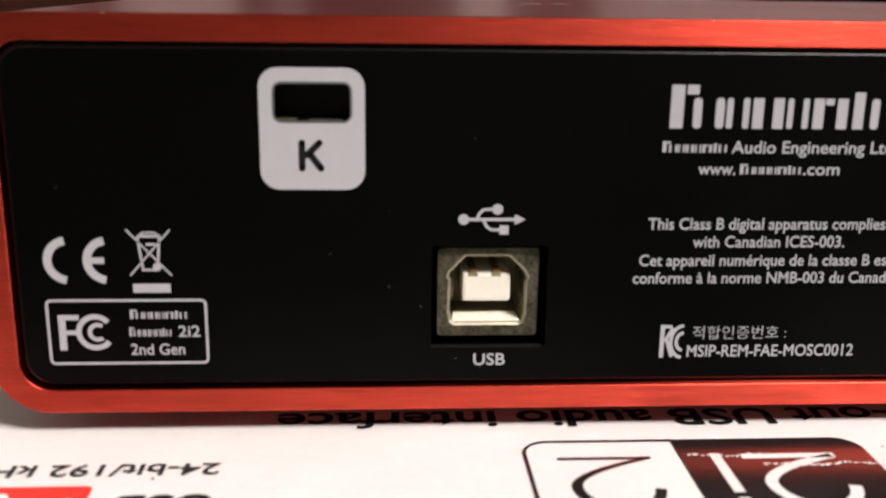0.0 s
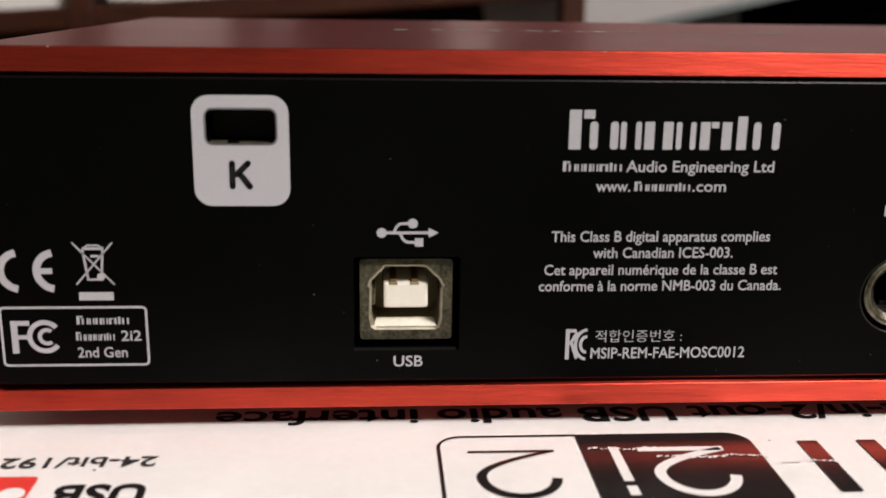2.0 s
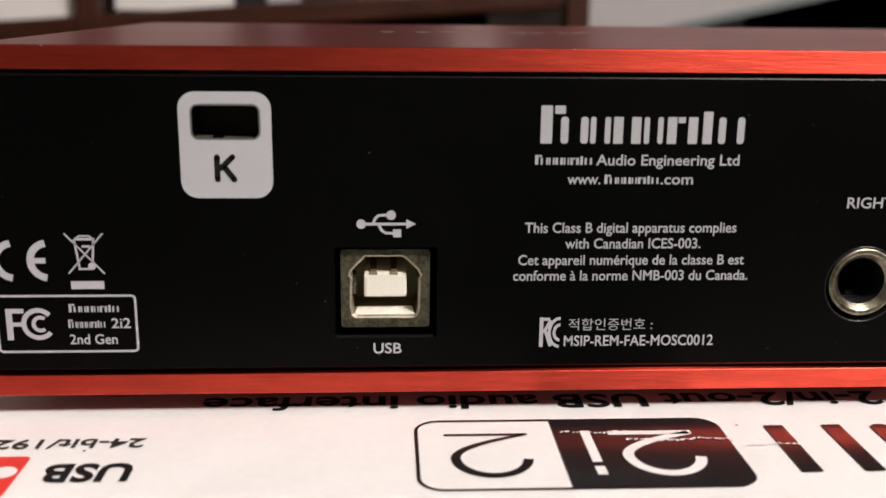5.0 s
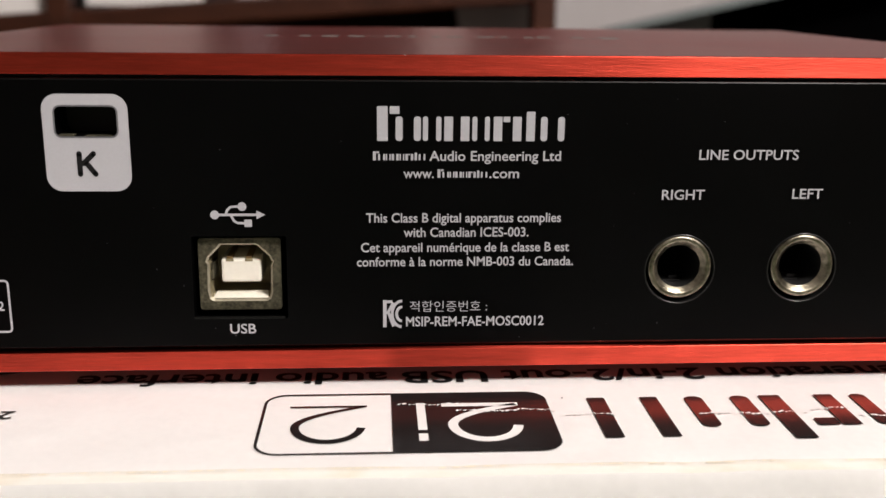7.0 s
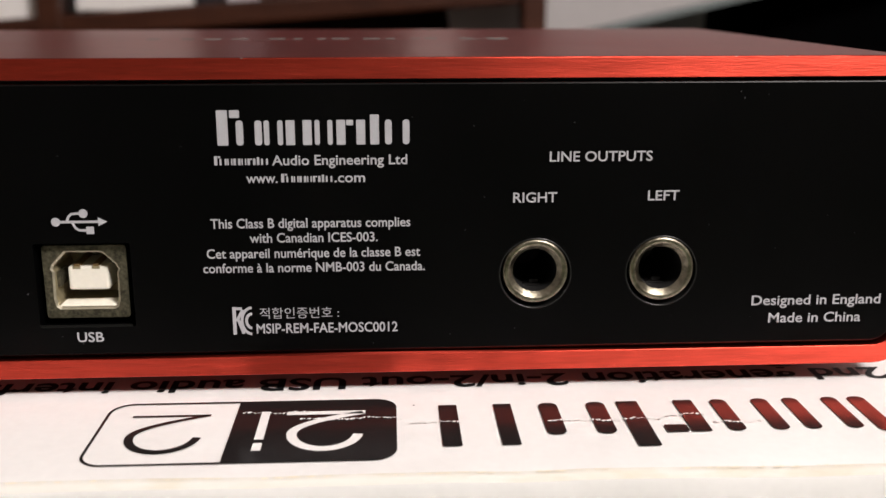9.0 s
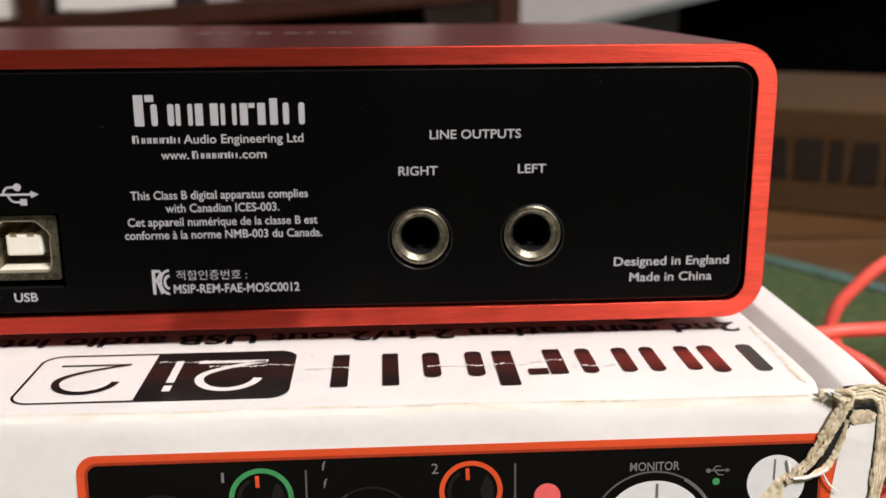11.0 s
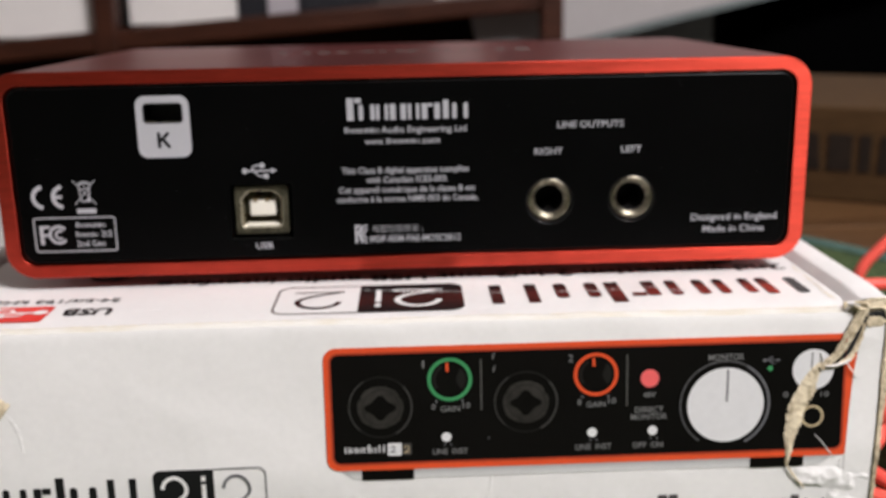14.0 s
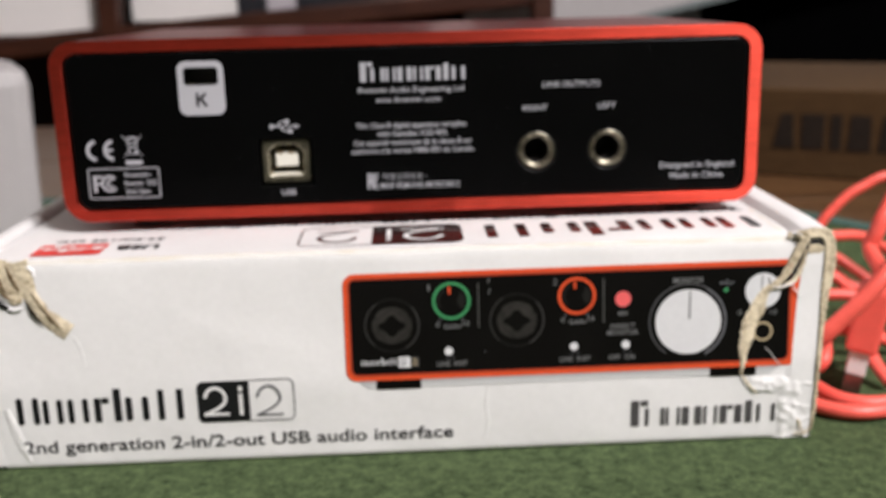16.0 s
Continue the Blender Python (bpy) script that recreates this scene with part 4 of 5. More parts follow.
def print_lid(ob):
    T, T2, T3 = on_top(0.16), on_top(0.20), on_top(0.24)
    # badge: outlined half and black half
    bm = bmesh.new()
    stroke(bm, [(11.7, 3.45)] + arc(26.3, 6.45, 3.0, -90, 0, 8) + arc(26.3, 19.4, 3.0, 0, 90, 8) + [(11.7, 22.4)], 0.42, T)
    part("badge_outline", bm, TOP_INK, ob)
    shape = [(11.75, 3.3), (11.75, 22.55)] + arc(-7.2, 19.55, 3.0, 90, 180, 8) + arc(-7.2, 6.3, 3.0, 180, 270, 8)
    part("badge_block", flat([shape], T), TOP_INK, ob, "glossy black badge half")
    part("print", two(15.2, 25.8, 7.5, 19.5, 1.15, T, 0.5), TOP_INK, ob)
    part("print", two(-5.9, 4.85, 7.3, 19.75, 1.35, T2, 1.1), CARD, ob)
    bm = bmesh.new()
    fill(bm, [rrect(7.15, 8.35, 7.1, 15.95, 0.05, 3)], T2), fill(bm, [rrect(7.15, 8.35, 17.05, 19.25, 0.05, 3)], T2)
    part("print", bm, CARD, ob)
    word_blocks(RANGE, -83.3, -14.7, 6.0, 10.4, 14.4, T, TOP_INK, ob)
    write("print", "2nd generation 2-in/2-out USB audio interface", -84.6, 58.0, -5.1, 4.3, T, INK_BLACK, ob, 0.02)
    write("print", "USB", 62.6, 72.7, 14.6, 4.2, T, INK_BLACK, ob, 0.03)
    write("print", "24-bit/192 kHz", 62.9, 89.6, 7.6, 2.45, T, GREY_INK, ob, 0.015)
    part("red_block", flat([rrect(75.4, 91.5, 12.3, 22.6, 0.8, 4)], T), ICON_RED, ob, "red printed block with a white sign")
    bm = bmesh.new()
    stroke(bm, [(76.5, 16.6), (89.5, 16.6)], 0.9, T2), fill(bm, [circle(77.2, 16.6, 1.5, 20)], T3), fill(bm, [[(88.4, 18.2), (91.2, 16.6), (88.4, 15.0)]], T3)
    stroke(bm, [(80, 16.6), (81.5, 18.8), (84.5, 18.9)], 0.8, T3), fill(bm, [circle(84.8, 18.9, 1.2, 18)], on_top(0.27)), stroke(bm, [(82.5, 16.6), (84, 14.3), (86.5, 14.2)], 0.8, T3), fill(bm, [rrect(86.2, 88.2, 13.2, 15.2, 0.1, 3)], on_top(0.27))
    part("print", bm, CARD, ob)
    # scratches across the printing
    rnd = random.Random(44)
    for x0, x1, y in ((-11.0, -2.0, -7.6), (-3.0, 10.6, -10.0), (12.0, 19.0, -11.8), (30.5, 46.0, -12.2), (47.0, 52.0, -11.0), (53, 60, -13.6)):
        bm, x, k = bmesh.new(), x0, 0
        while x < x1:
            w, h, k = rnd.uniform(0.2, 0.9), rnd.uniform(0.15, 0.75), k + 1
            d = 0.22 * math.sin(x * 0.7) + rnd.uniform(-0.16, 0.16)
            fill(bm, [[(-x, -y + d), (-x - w * 0.4, -y + d + h * 0.5), (-x - w, -y + d + rnd.uniform(-0.1, 0.1)), (-x - w * 0.6, -y + d - h * 0.5)]], on_top(0.24 + 0.01 * (k % 5)))
            x += w * rnd.uniform(0.5, 1.3)
        part("scratch", bm, CARD, ob)
    for k in range(2):
        x, y = rnd.uniform(-70, 80), rnd.uniform(-25, -3)
        part("speck", flat([circle(-x, -y, rnd.uniform(0.1, 0.25), 8)], T), BOX_INK, ob)


def print_front(ob):
    F, F2, F3, F4, F5 = (on_front(0.18 + 0.04 * k) for k in range(5))
    art = part("picture", flat([rrect(-18.7, 89.0, 18.75, 44.5, 2.6, 8)], F), ART_RED, ob, "printed picture of a red device front")
    part("print", flat([rrect(-17.4, 86.7, 20.15, 43.25, 1.6, 8)], F2), ART_BLACK, art)
    part("print", ribbon(rrect(-17.4, 86.7, 20.15, 43.25, 1.6, 8), 0.42, on_front(0.235), True), ART_DEEP_RED, art, "dark red inner edge of the picture")
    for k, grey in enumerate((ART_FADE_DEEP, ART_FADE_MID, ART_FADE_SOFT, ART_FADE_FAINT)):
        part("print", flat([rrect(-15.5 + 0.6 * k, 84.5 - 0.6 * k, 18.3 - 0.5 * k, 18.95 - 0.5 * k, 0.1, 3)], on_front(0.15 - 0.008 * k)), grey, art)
    for u0, u1 in ((-11.75, -1.15), (67.9, 79.0)):
        part("print", flat([rrect(u0, u1, 16.5, 18.9, 0.25, 3)], F), ART_BLACK, art)
    for u, v in ((-7.55, 32.05), (21.8, 32.25)):
        part("print", ribbon(circle(u, v, 6.3, 48), 0.30, F3, True), ART_DARK, art)
        part("print", ribbon(arc(u, v, 6.3, -62, 42, 24), 0.34, F4), ART_RING, art)
        part("print", ribbon(arc(u, v, 6.3, 122, 228, 24), 0.24, F4), ART_RING, art)
        disc = [(u + 4.68 * (1.0 + (0.06 if abs(math.sin(2 * a)) > 0.93 else 0.0) - (0.07 if 0.42 < math.sin(a) < 0.72 else 0.0)) * math.cos(a), v + 4.42 * math.sin(a)) for a in [2 * math.pi * k / 72 for k in range(72)]]
        part("print", flat([disc], F3), ART_SHEEN, art, "dark grey printed socket face")
        part("print", ribbon(circle(u + 0.15, v - 0.1, 3.75, 40), 0.16, F4, True), ART_DARK, art)
        star = []
        for k in range(60):
            a = 2 * math.pi * k / 60
            q = 2.0 + 0.85 * abs(math.cos(2 * a)) ** 3
            star.append((u + q * 1.12 * math.cos(a), v - 0.1 + q * 0.92 * math.sin(a)))
        part("print", flat([star], F5), ART_BLACK, art)
    for u, v, mat in ((6.5, 37.45, ART_GREEN), (36.0, 37.55, ART_RED)):
        part("print", ribbon(circle(u, v, 4.15, 56), 0.72, F3, True), mat, art)
        part("print", flat([circle(u, v, 3.55)], F3), ART_BLACK, art)
        part("print", ribbon(arc(u, v, 3.1, 120, 215, 20), 0.55, F4), ART_DARK, art)
        part("print", flat([arc(u, v, 3.2, -42, 48, 16) + [(u + 1.6, v + 1.0), (u + 1.25, v), (u + 1.5, v - 1.0)]], F4), ART_DARK, art)
        part("print", ribbon([(u - 0.45, v + 1.7), (u - 0.5, v + 3.45)], 0.55, F5), ART_RED, art)
        write("print", "GAIN", u - 1.95, u + 1.95, 30.75, 1.1, F3, ART_TEXT, art, 0.01)
        write("print", "0", u - 3.75, u - 2.95, 31.25, 1.15, F3, ART_TEXT, art, 0.01)
        write("print", "10", u + 2.55, u + 4.05, 31.35, 1.15, F3, ART_TEXT, art, 0.01)
        for a in (-2.75, 2.5):
            part("print", flat([circle(u + a, 32.95, 0.26, 10)], F3), ART_GREY, art)
    write("print", "1", 1.05, 1.45, 40.0, 1.5, F3, ART_TEXT, art)
    write("print", "2", 30.4, 31.4, 40.3, 1.5, F3, ART_TEXT, art)
    for u in (12.8, 42.3):
        part("print", ribbon([(u, 30.8), (u, 41.5)], 0.26, F3), ART_LINE, art)
    for u, v in ((15.3, 42.0), (15.45, 39.4)):
        bm = bmesh.new()
        stroke(bm, [(u - 0.12, v - 0.65), (u, v + 0.35), (u + 0.25, v + 0.7)], 0.20, F3), stroke(bm, [(u - 0.25, v + 0.05), (u + 0.2, v + 0.05)], 0.14, F4)
        part("print", bm, ART_TEXT, art)
    part("print", flat([circle(14.2, 24.9, 0.2, 8)], F3), ART_GREY, art)
    part("print", flat([circle(46.92, 36.4, 1.9)], F3), ART_PINK, art)
    write("print", "48V", 45.6, 48.2, 32.4, 1.05, F3, ART_TEXT, art, 0.01)
    write("print", "DIRECT", 43.95, 49.8, 29.25, 1.15, F3, ART_TEXT, art, 0.01)
    write("print", "MONITOR", 43.15, 50.5, 27.75, 1.15, F3, ART_TEXT, art, 0.01)
    part("print", ribbon(arc(62.3, 30.4, 9.1, 40, 236, 40), 0.34, F3), ART_RING, art)
    part("print", ribbon(arc(62.3, 30.4, 9.1, -62, 236, 60), 0.16, F4), ART_GREY, art)
    part("print", ribbon(arc(62.3, 30.4, 9.02, -62, 60, 30), 0.52, F5), ART_GREY, art)
    part("print", flat([circle(62.45, 30.3, 7.85, 64)], F4), ART_PALE, art, "pale printed dial")
    part("print", ribbon([(62.68, 31.0), (62.8, 37.7)], 0.40, F5), ART_GREY, art)
    write("print", "MONITOR", 58.8, 66.0, 39.7, 1.25, F3, ART_TEXT, art, 0.01)
    bm = bmesh.new()
    stroke(bm, [(69.9, 39.4), (73.0, 39.4)], 0.24, F3), fill(bm, [circle(70.2, 39.4, 0.36, 12)], F4), stroke(bm, [(70.8, 39.4), (71.3, 40.05), (72.0, 40.05)], 0.2, F4), stroke(bm, [(71.2, 39.35), (71.7, 38.75), (72.4, 38.75)], 0.2, F5)
    fill(bm, [[(72.8, 39.75), (73.4, 39.4), (72.8, 39.05)]], F4)
    part("print", bm, ART_GREY, art)
    part("print", flat([circle(71.4, 37.7, 0.55, 16)], F3), ART_GREEN, art)
    part("print", flat([circle(80.2, 37.2, 4.25)], F3), ART_PALE, art, "pale printed dial")
    part("print", ribbon([(79.85, 37.7), (79.95, 40.8)], 0.28, F4), ART_GREY, art)
    write("print", "0", 74.3, 75.3, 31.5, 1.1, F3, ART_TEXT, art)
    write("print", "10", 82.0, 83.6, 31.4, 1.1, F3, ART_TEXT, art)
    part("print", ribbon(circle(80.4, 27.3, 2.1), 0.55, F3, True), ART_TAN, art)
    for u, u0, u1, body in ((5.6, 2.8, 9.95, "LINE  INST"), (35.25, 31.9, 39.2, "LINE  INST"), (47.6, 43.55, 49.75, "OFF  ON")):
        part("print", flat([circle(u, 25.35, 1.0)], F3), ART_PALE, art)
        for a in (-0.35, 0.95):
            part("print", flat([circle(u + a, 23.75, 0.2, 8)], F3), ART_GREY, art)
        write("print", body, u0, u1, 21.75, 1.15, F3, ART_TEXT, art, 0.01)
    word_blocks(RANGE, -15.0, -6.8, 22.5, 1.15, 1.75, F3, ART_PALE, art)
    part("print", flat([rrect(-6.35, -3.5, 21.75, 24.45, 0.2, 3)], F3), ART_PALE, art)
    part("print", two(-5.9, -4.7, 22.4, 23.9, 0.22, F4), ART_GREY, art)
    part("print", flat([rrect(-3.5, -1.5, 21.85, 24.35, 0.2, 3)], F3), ART_RING, art)
    part("print", two(-3.1, -1.9, 22.3, 23.9, 0.2, F4), ART_TAN, art)
    # words below the picture
    word_blocks(RANGE, -96.1, -56.6, 11.1, 6.0, 8.2, F, INK_BLACK, ob)
    shape = [(-41.8, 9.95), (-41.8, 20.1)] + arc(-52.5, 18.6, 1.5, 90, 180, 6) + arc(-52.5, 11.4, 1.5, 180, 270, 6)
    part("badge_block", flat([shape], F), INK_BLACK, ob, "black badge half")
    part("badge_outline", ribbon([(-41.8, 20.1)] + arc(-32.9, 18.6, 1.6, 90, 0, 6) + arc(-32.9, 11.5, 1.6, 0, -90, 6) + [(-41.8, 9.95)], 0.26, F), ART_GREY, ob)
    part("print", two(-52.7, -46.7, 11.5, 18.9, 0.80, F2, 0.75), CARD, ob)
    bm = bmesh.new()
    fill(bm, [rrect(-44.3, -43.4, 11.5, 16.9, 0.05, 3)], F2), fill(bm, [rrect(-44.3, -43.4, 17.6, 18.7, 0.05, 3)], F2)
    part("print", bm, CARD, ob)
    part("print", two(-40.3, -34.0, 11.1, 18.9, 0.62, F, 0.45), ART_GREY, ob)
    write("print", "2nd generation 2-in/2-out USB audio interface", -95.6, 6.2, 3.65, 3.0, F, GREY_INK, ob, 0.012)
    word_blocks(MAKER, 48.0, 84.3, 4.3, 4.7, 6.7, F, THIN_INK, ob, weight=0.2)


# ---- the coral cable ----
def usb_cable():
    ob = thing("usb_cable", "coral red coiled usb cable with metal plug on felt", "cable")
    z = 0.0021

    def cord(pts, r=0.0019):
        part("cord", tube(pts, r, 14, 0.92), CORAL, ob, smooth=True)

    # loops lying and standing behind
    cord([(0.110, 0.066, 0.006), (0.115, 0.064, 0.018), (0.123, 0.065, 0.0245), (0.132, 0.067, 0.0256), (0.140, 0.068, 0.0256), (0.150, 0.070, 0.0242), (0.164, 0.072, 0.0160), (0.182, 0.074, z)])
    cord([(0.203, 0.092, 0.003), (0.201, 0.090, 0.018), (0.192, 0.088, 0.034), (0.178, 0.086, 0.0420), (0.163, 0.085, 0.0420), (0.156, 0.085, 0.0390), (0.151, 0.085, 0.0363), (0.1462, 0.085, 0.0318), (0.1415, 0.085, 0.0262), (0.140, 0.085, 0.0200), (0.142, 0.084, 0.0148), (0.146, 0.082, 0.0090), (0.153, 0.080, 0.0040), (0.166, 0.076, z), (0.188, 0.068, z)])
    cord([(0.118, 0.078, 0.020), (0.128, 0.070, 0.0225), (0.136, 0.062, 0.0205), (0.143, 0.058, 0.0158), (0.153, 0.054, 0.0090), (0.170, 0.050, z)])
    cord([(0.112, 0.050, 0.020), (0.121, 0.048, 0.0215), (0.130, 0.045, 0.0180), (0.137, 0.043, 0.0112), (0.147, 0.042, 0.0050), (0.165, 0.040, z)])
    cord([(0.104, 0.034, 0.010), (0.111, 0.032, 0.0155), (0.121, 0.030, 0.0172), (0.131, 0.029, 0.0160), (0.145, 0.028, 0.0090), (0.165, 0.026, z)])
    cord([(0.101, 0.018, 0.004), (0.106, 0.014, 0.0105), (0.115, 0.012, 0.0130), (0.128, 0.011, 0.0100), (0.148, 0.012, z)])
    # the bight that leans over the plug
    cord([(0.0990, 0.004, 0.003), (0.0992, -0.004, 0.0095), (0.1020, -0.0115, 0.0182), (0.1060, -0.0132, 0.0236), (0.1120, -0.0136, 0.0298), (0.1180, -0.0125, 0.0358), (0.1290, -0.007, 0.0430), (0.146, 0.003, 0.0455), (0.166, 0.018, 0.034), (0.182, 0.030, 0.004)], 0.0023)
    cord([(0.1005, 0.008, 0.002), (0.1020, -0.001, 0.0052), (0.1060, -0.0055, 0.0100), (0.1095, 0.004, 0.0135), (0.1110, 0.015, 0.0060), (0.1160, 0.022, z)])
    # strands on the felt beside the box
    cord([(0.0985, 0.020, z), (0.0972, 0.004, z), (0.0978, -0.008, z), (0.1000, -0.0155, z), (0.1055, -0.0203, z), (0.1130, -0.0212, z), (0.1250, -0.0170, z), (0.150, -0.004, z), (0.180, 0.020, z)], 0.0021)
    cord([(0.1040, 0.003, z), (0.1066, -0.0095, z), (0.1110, -0.0148, z), (0.1180, -0.0158, z), (0.1290, -0.0125, z), (0.150, 0.003, z), (0.172, 0.020, z)], 0.0020)
    # turns packed between the plug and the box
    cord([(0.0975, 0.030, z), (0.0978, 0.016, 0.006), (0.0990, 0.008, 0.0150), (0.1010, 0.006, 0.0225), (0.1045, 0.010, 0.0270), (0.1080, 0.020, 0.0215), (0.1100, 0.030, 0.008)], 0.0018)
    cord([(0.1010, 0.032, z), (0.1015, 0.016, 0.0045), (0.1030, 0.0105, 0.0120), (0.1055, 0.010, 0.0180), (0.1085, 0.014, 0.0165), (0.1110, 0.024, 0.004)], 0.0018)
    cord([(0.1255, -0.0035, z), (0.1240, 0.004, 0.0065), (0.1235, 0.010, 0.0140), (0.1265, 0.016, 0.0180), (0.1320, 0.020, 0.0090), (0.140, 0.024, z)], 0.0018)
    # the plug stands in the coil, its metal end down
    m = Matrix.Translation((0.1158, -0.0008, -0.0006)) @ Euler((radians(-4), radians(9), radians(-26))).to_matrix().to_4x4()
    housing = part("plug", solid(-0.0040, 0.0040, -0.0074, 0.0074, 0.0125, 0.0300, 0.0012, m), CORAL, ob, "moulded coral plug body")
    # one steel end in two colours: lit above, shaded below, both painted
    part("plug_shell", solid(-0.00245, 0.00245, -0.0060, 0.0060, 0.0062, 0.0127, 0.0003, m), CHROME, housing, "bare steel plug end, upper half coloured as lit")
    part("plug_shell_shaded", solid(-0.00225, 0.00225, -0.0058, 0.0058, 0.0012, 0.0062, 0.0003, m), SHADED_STEEL, housing, "lower half of the plug end, coloured as shaded")
    for dy in (-0.0026, 0.0026):
        part("latch_hole", solid(-0.00235, -0.00222, dy - 0.0011, dy + 0.0011, 0.003, 0.0052, 0, m), DARK, housing)
    part("strain_relief", tube([m @ Vector((0, 0, 0.0295)), m @ Vector((0, 0.0005, 0.034)), (0.1226, 0.008, 0.0368), (0.1241, 0.008, 0.0415), (0.1264, 0.009, 0.0465), (0.1340, 0.014, 0.0550), (0.150, 0.030, 0.054), (0.170, 0.040, 0.030), (0.182, 0.044, 0.003)], 0.0021, 14), CORAL, housing, smooth=True)


# ---- things behind ----
def brown_box():
    ob = thing("brown_box", "brown fibreboard box with dark printed lettering on the table", "box", (0.205, 0.335, -0.002))
    turn = Euler((0, 0, radians(-33))).to_matrix().to_4x4()
    part("body", solid(-0.06, 0.34, 0.0, 0.22, 0.0, 0.0515, 0.0015, turn), BOX_WOOD, ob)
    u = 0.010
    for k, slant in enumerate((0.5, 0.0, 0.0, 0.15, 0.3, 0.0, 0.1)):
        w, low, high = 0.0125 if k != 2 else 0.006, 0.0170, 0.0370
        bm = bmesh.new()
        shape = [(u, low), (u + w, low), (u + w * (1 - 0.3 * slant), high), (u + w * slant * 0.7, high)]
        loft(bm, [[turn @ Vector((p, y, q)) for p, q in shape] for y in (-0.0006, 0.0002)], True, (True, True))
        part("print", bm, BOX_INK, ob, "dark brown printed block")
        u += w + 0.0035


def pale_carton():
    ob = thing("pale_carton", "pale grey rounded plastic case standing on the table", "case", (-0.1672, 0.20, -0.002))
    lean = Matrix.Identity(4)
    lean[0][2] = 0.015
    turn = Euler((0, 0, radians(24))).to_matrix().to_4x4() @ lean
    part("body", solid(-0.12, 0.0, 0.0, 0.10, 0.004, 0.083, 0.008, turn), PALE_BOARD, ob)
    part("base", solid(-0.117, -0.003, 0.003, 0.097, 0.0, 0.004, 0.001, turn), RUBBER, ob)


def rack():
    """A mahogany rack with an inclined rail, an upright and a dark inside."""
    ob = thing("wooden_rack", "dark mahogany wooden rack holding books and papers", "rack", (0, 0.9, -0.75))
    lift = Matrix.Translation((0, 0, 0.75)) @ Euler((0, radians(-4.2), 0)).to_matrix().to_4x4()
    part("rail", solid(-0.86, 0.160, 0.0, 0.022, 0.083, 0.106, 0.004, lift), MAHOGANY, ob)
    straight = Matrix.Translation((0, 0, 0.75))
    part("upright", solid(-0.336, -0.313, -0.004, 0.02, -0.75, 0.42, 0.003, straight), MAHOGANY, ob)
    part("upright", solid(0.144, 0.168, -0.006, 0.03, -0.75, 0.42, 0.003, straight), MAHOGANY, ob)
    part("upright", solid(-0.88, -0.855, -0.004, 0.02, -0.75, 0.42, 0.003, straight), MAHOGANY, ob)
    part("back", solid(-0.88, 0.168, 0.30, 0.312, -0.75, 0.42, 0.001, straight), DARK_WOOD, ob)
    part("shelf", solid(-0.86, 0.145, 0.022, 0.30, 0.086, 0.100, 0.001, straight @ Euler((0, radians(-4.2), 0)).to_matrix().to_4x4()), DARK_WOOD, ob)
    part("top", solid(-0.88, 0.168, -0.006, 0.312, 0.42, 0.44, 0.002, straight), MAHOGANY, ob)


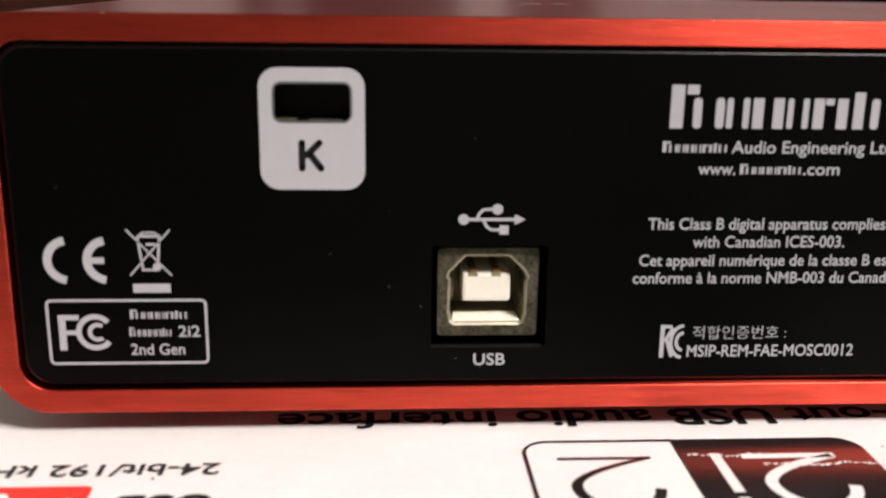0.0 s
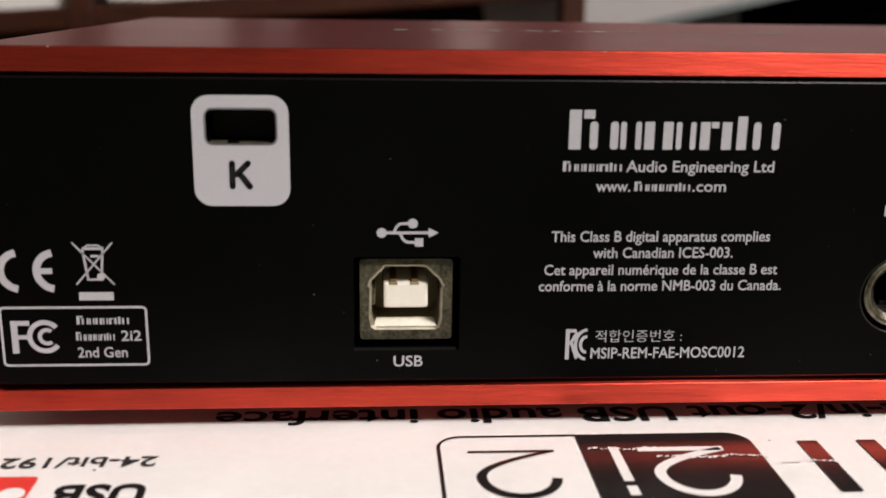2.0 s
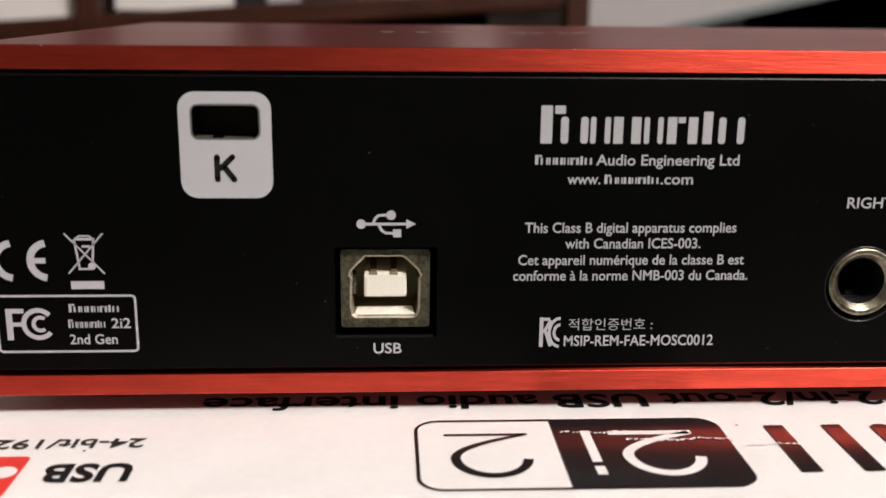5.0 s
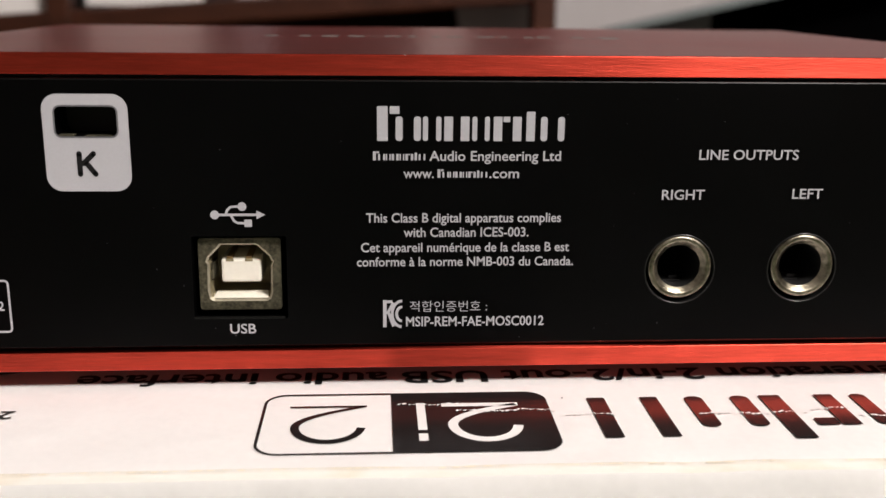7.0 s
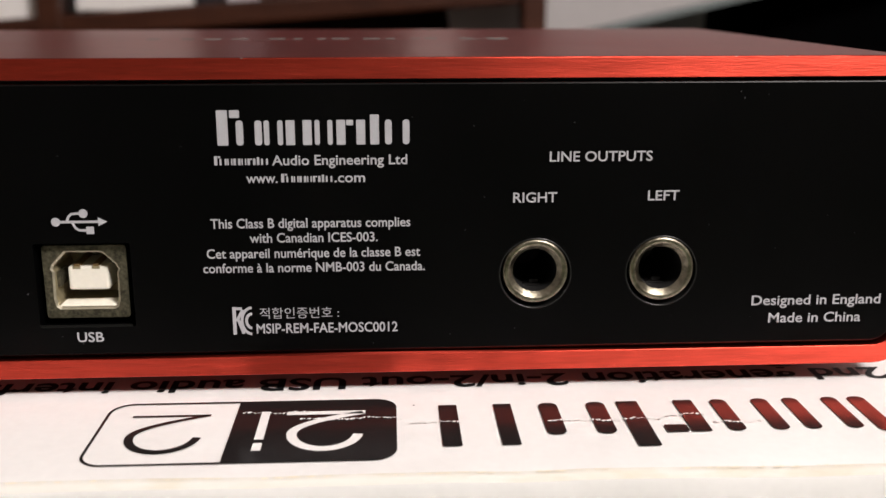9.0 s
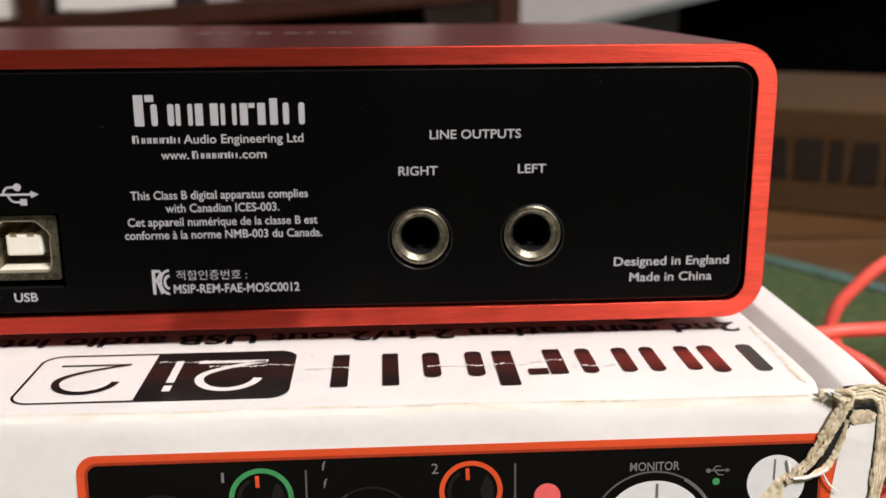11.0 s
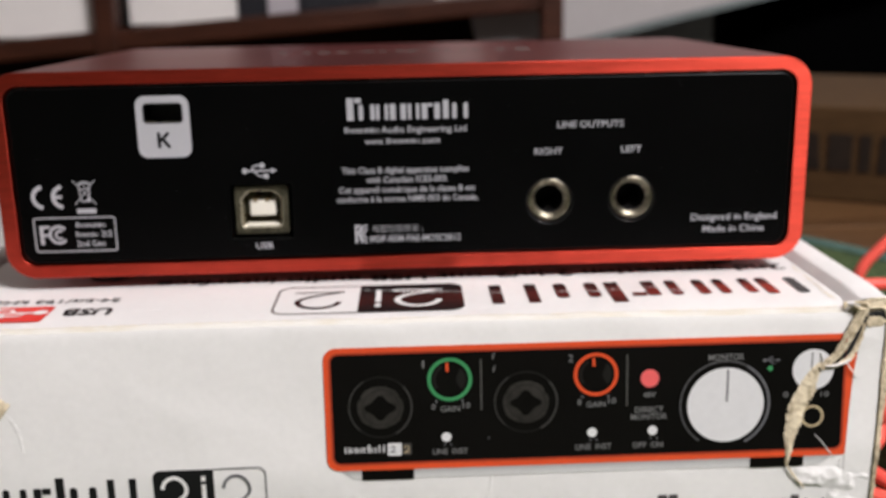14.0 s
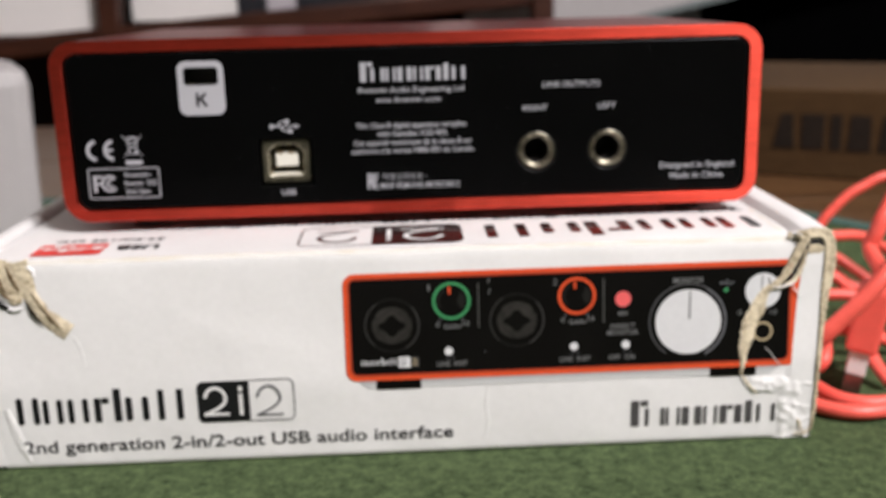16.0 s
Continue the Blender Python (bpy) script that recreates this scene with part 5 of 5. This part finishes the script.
def shelf_things():
    rise = math.tan(radians(4.2))

    def book(name, x0, x1, h, mat, label, category, y=0.925, d=0.16):
        z0 = 0.1008 + rise * x1
        ob = thing(name, label, category, ((x0 + x1) / 2, y, z0), "books in the rack" if name == "book" else "")
        w = (x1 - x0) / 2
        part("cover", solid(-w, w, 0.0, d, 0.0, h, 0.001), mat, ob)
        part("pages", solid(-w + 0.002, w - 0.002, 0.002, d + 0.002, 0.0005, h - 0.002, 0.0003), PAPER, ob)
    book("paper_stack", -0.66, -0.345, 0.24, PAPER, "white paper ream standing in the rack", "papers")
    book("binder", -0.305, -0.188, 0.26, PAPER, "white binder standing in the rack", "binder")
    book("book", -0.186, -0.156, 0.22, NAVY, "black book spine standing in the rack", "book")
    book("book", -0.154, -0.121, 0.21, LILAC, "pale lilac book standing in the rack", "book")
    book("book", -0.119, -0.037, 0.23, NAVY, "thick navy book standing in the rack", "book")
    book("book", -0.035, 0.030, 0.22, SLATE, "dark grey book standing in the rack", "book")
    book("book", 0.032, 0.080, 0.20, PAPER, "white book standing in the rack", "book")
    book("book", 0.082, 0.138, 0.20, NAVY, "dark book standing in the rack", "book")


def far_right():
    ob = thing("pale_board", "pale grey board leaning against a dark cloth", "board", (0.17, 0.95, -0.75))
    tilt = Matrix.Translation((0.03, 0, 0.807)) @ Euler((0, radians(-12.5), 0)).to_matrix().to_4x4()
    part("panel", solid(-0.12, 0.75, 0.0, 0.012, 0.004, 0.45, 0.002, tilt), PALE_BOARD, ob)
    part("edge_strip", solid(-0.12, 0.75, -0.002, 0.014, -0.003, 0.004, 0.001, tilt), TEAL_GREY, ob)
    part("prop", solid(0.05, 0.08, 0.014, 0.05, 0.0, 0.95, 0.002), TEAL_GREY, ob)
    ob = thing("grey_box", "teal grey cloth covered box behind the table", "box", (0.26, 1.02, -0.75))
    part("body", solid(-0.09, 0.11, 0.0, 0.2, 0.0, 0.90, 0.006), TEAL_GREY, ob)
    ob = thing("black_bag", "large black fabric bag standing behind the table", "bag", (0.69, 1.13, -0.75))
    bm = bmesh.new()
    prof = rrect(-290, 320, -110, 120, 60, 7)
    rings = []
    for k in range(14):
        z = 1.30 * k / 13
        s = 1.0 - 0.12 * (k / 13) ** 3
        rings.append([(u * MM * s + 0.008 * noise.noise(Vector((u * 0.02, z * 6, 1.0))), v * MM * s + 0.008 * noise.noise(Vector((v * 0.02, z * 6, 5.0))), z) for u, v in prof])
    loft(bm, rings, True, (True, True))
    part("body", bm, BLACK_CLOTH, ob, smooth=True)
    part("handle", tube([(-0.12, 0, 1.29), (-0.10, 0, 1.36), (0.0, 0, 1.39), (0.12, 0, 1.36), (0.14, 0, 1.29)], 0.012, 10), BLACK_CLOTH, ob, smooth=True)


room()
pendant_lamp()
table()
felt_cloth()
carton()
sound_device()
usb_cable()
brown_box()
pale_carton()
rack()
shelf_things()
far_right()
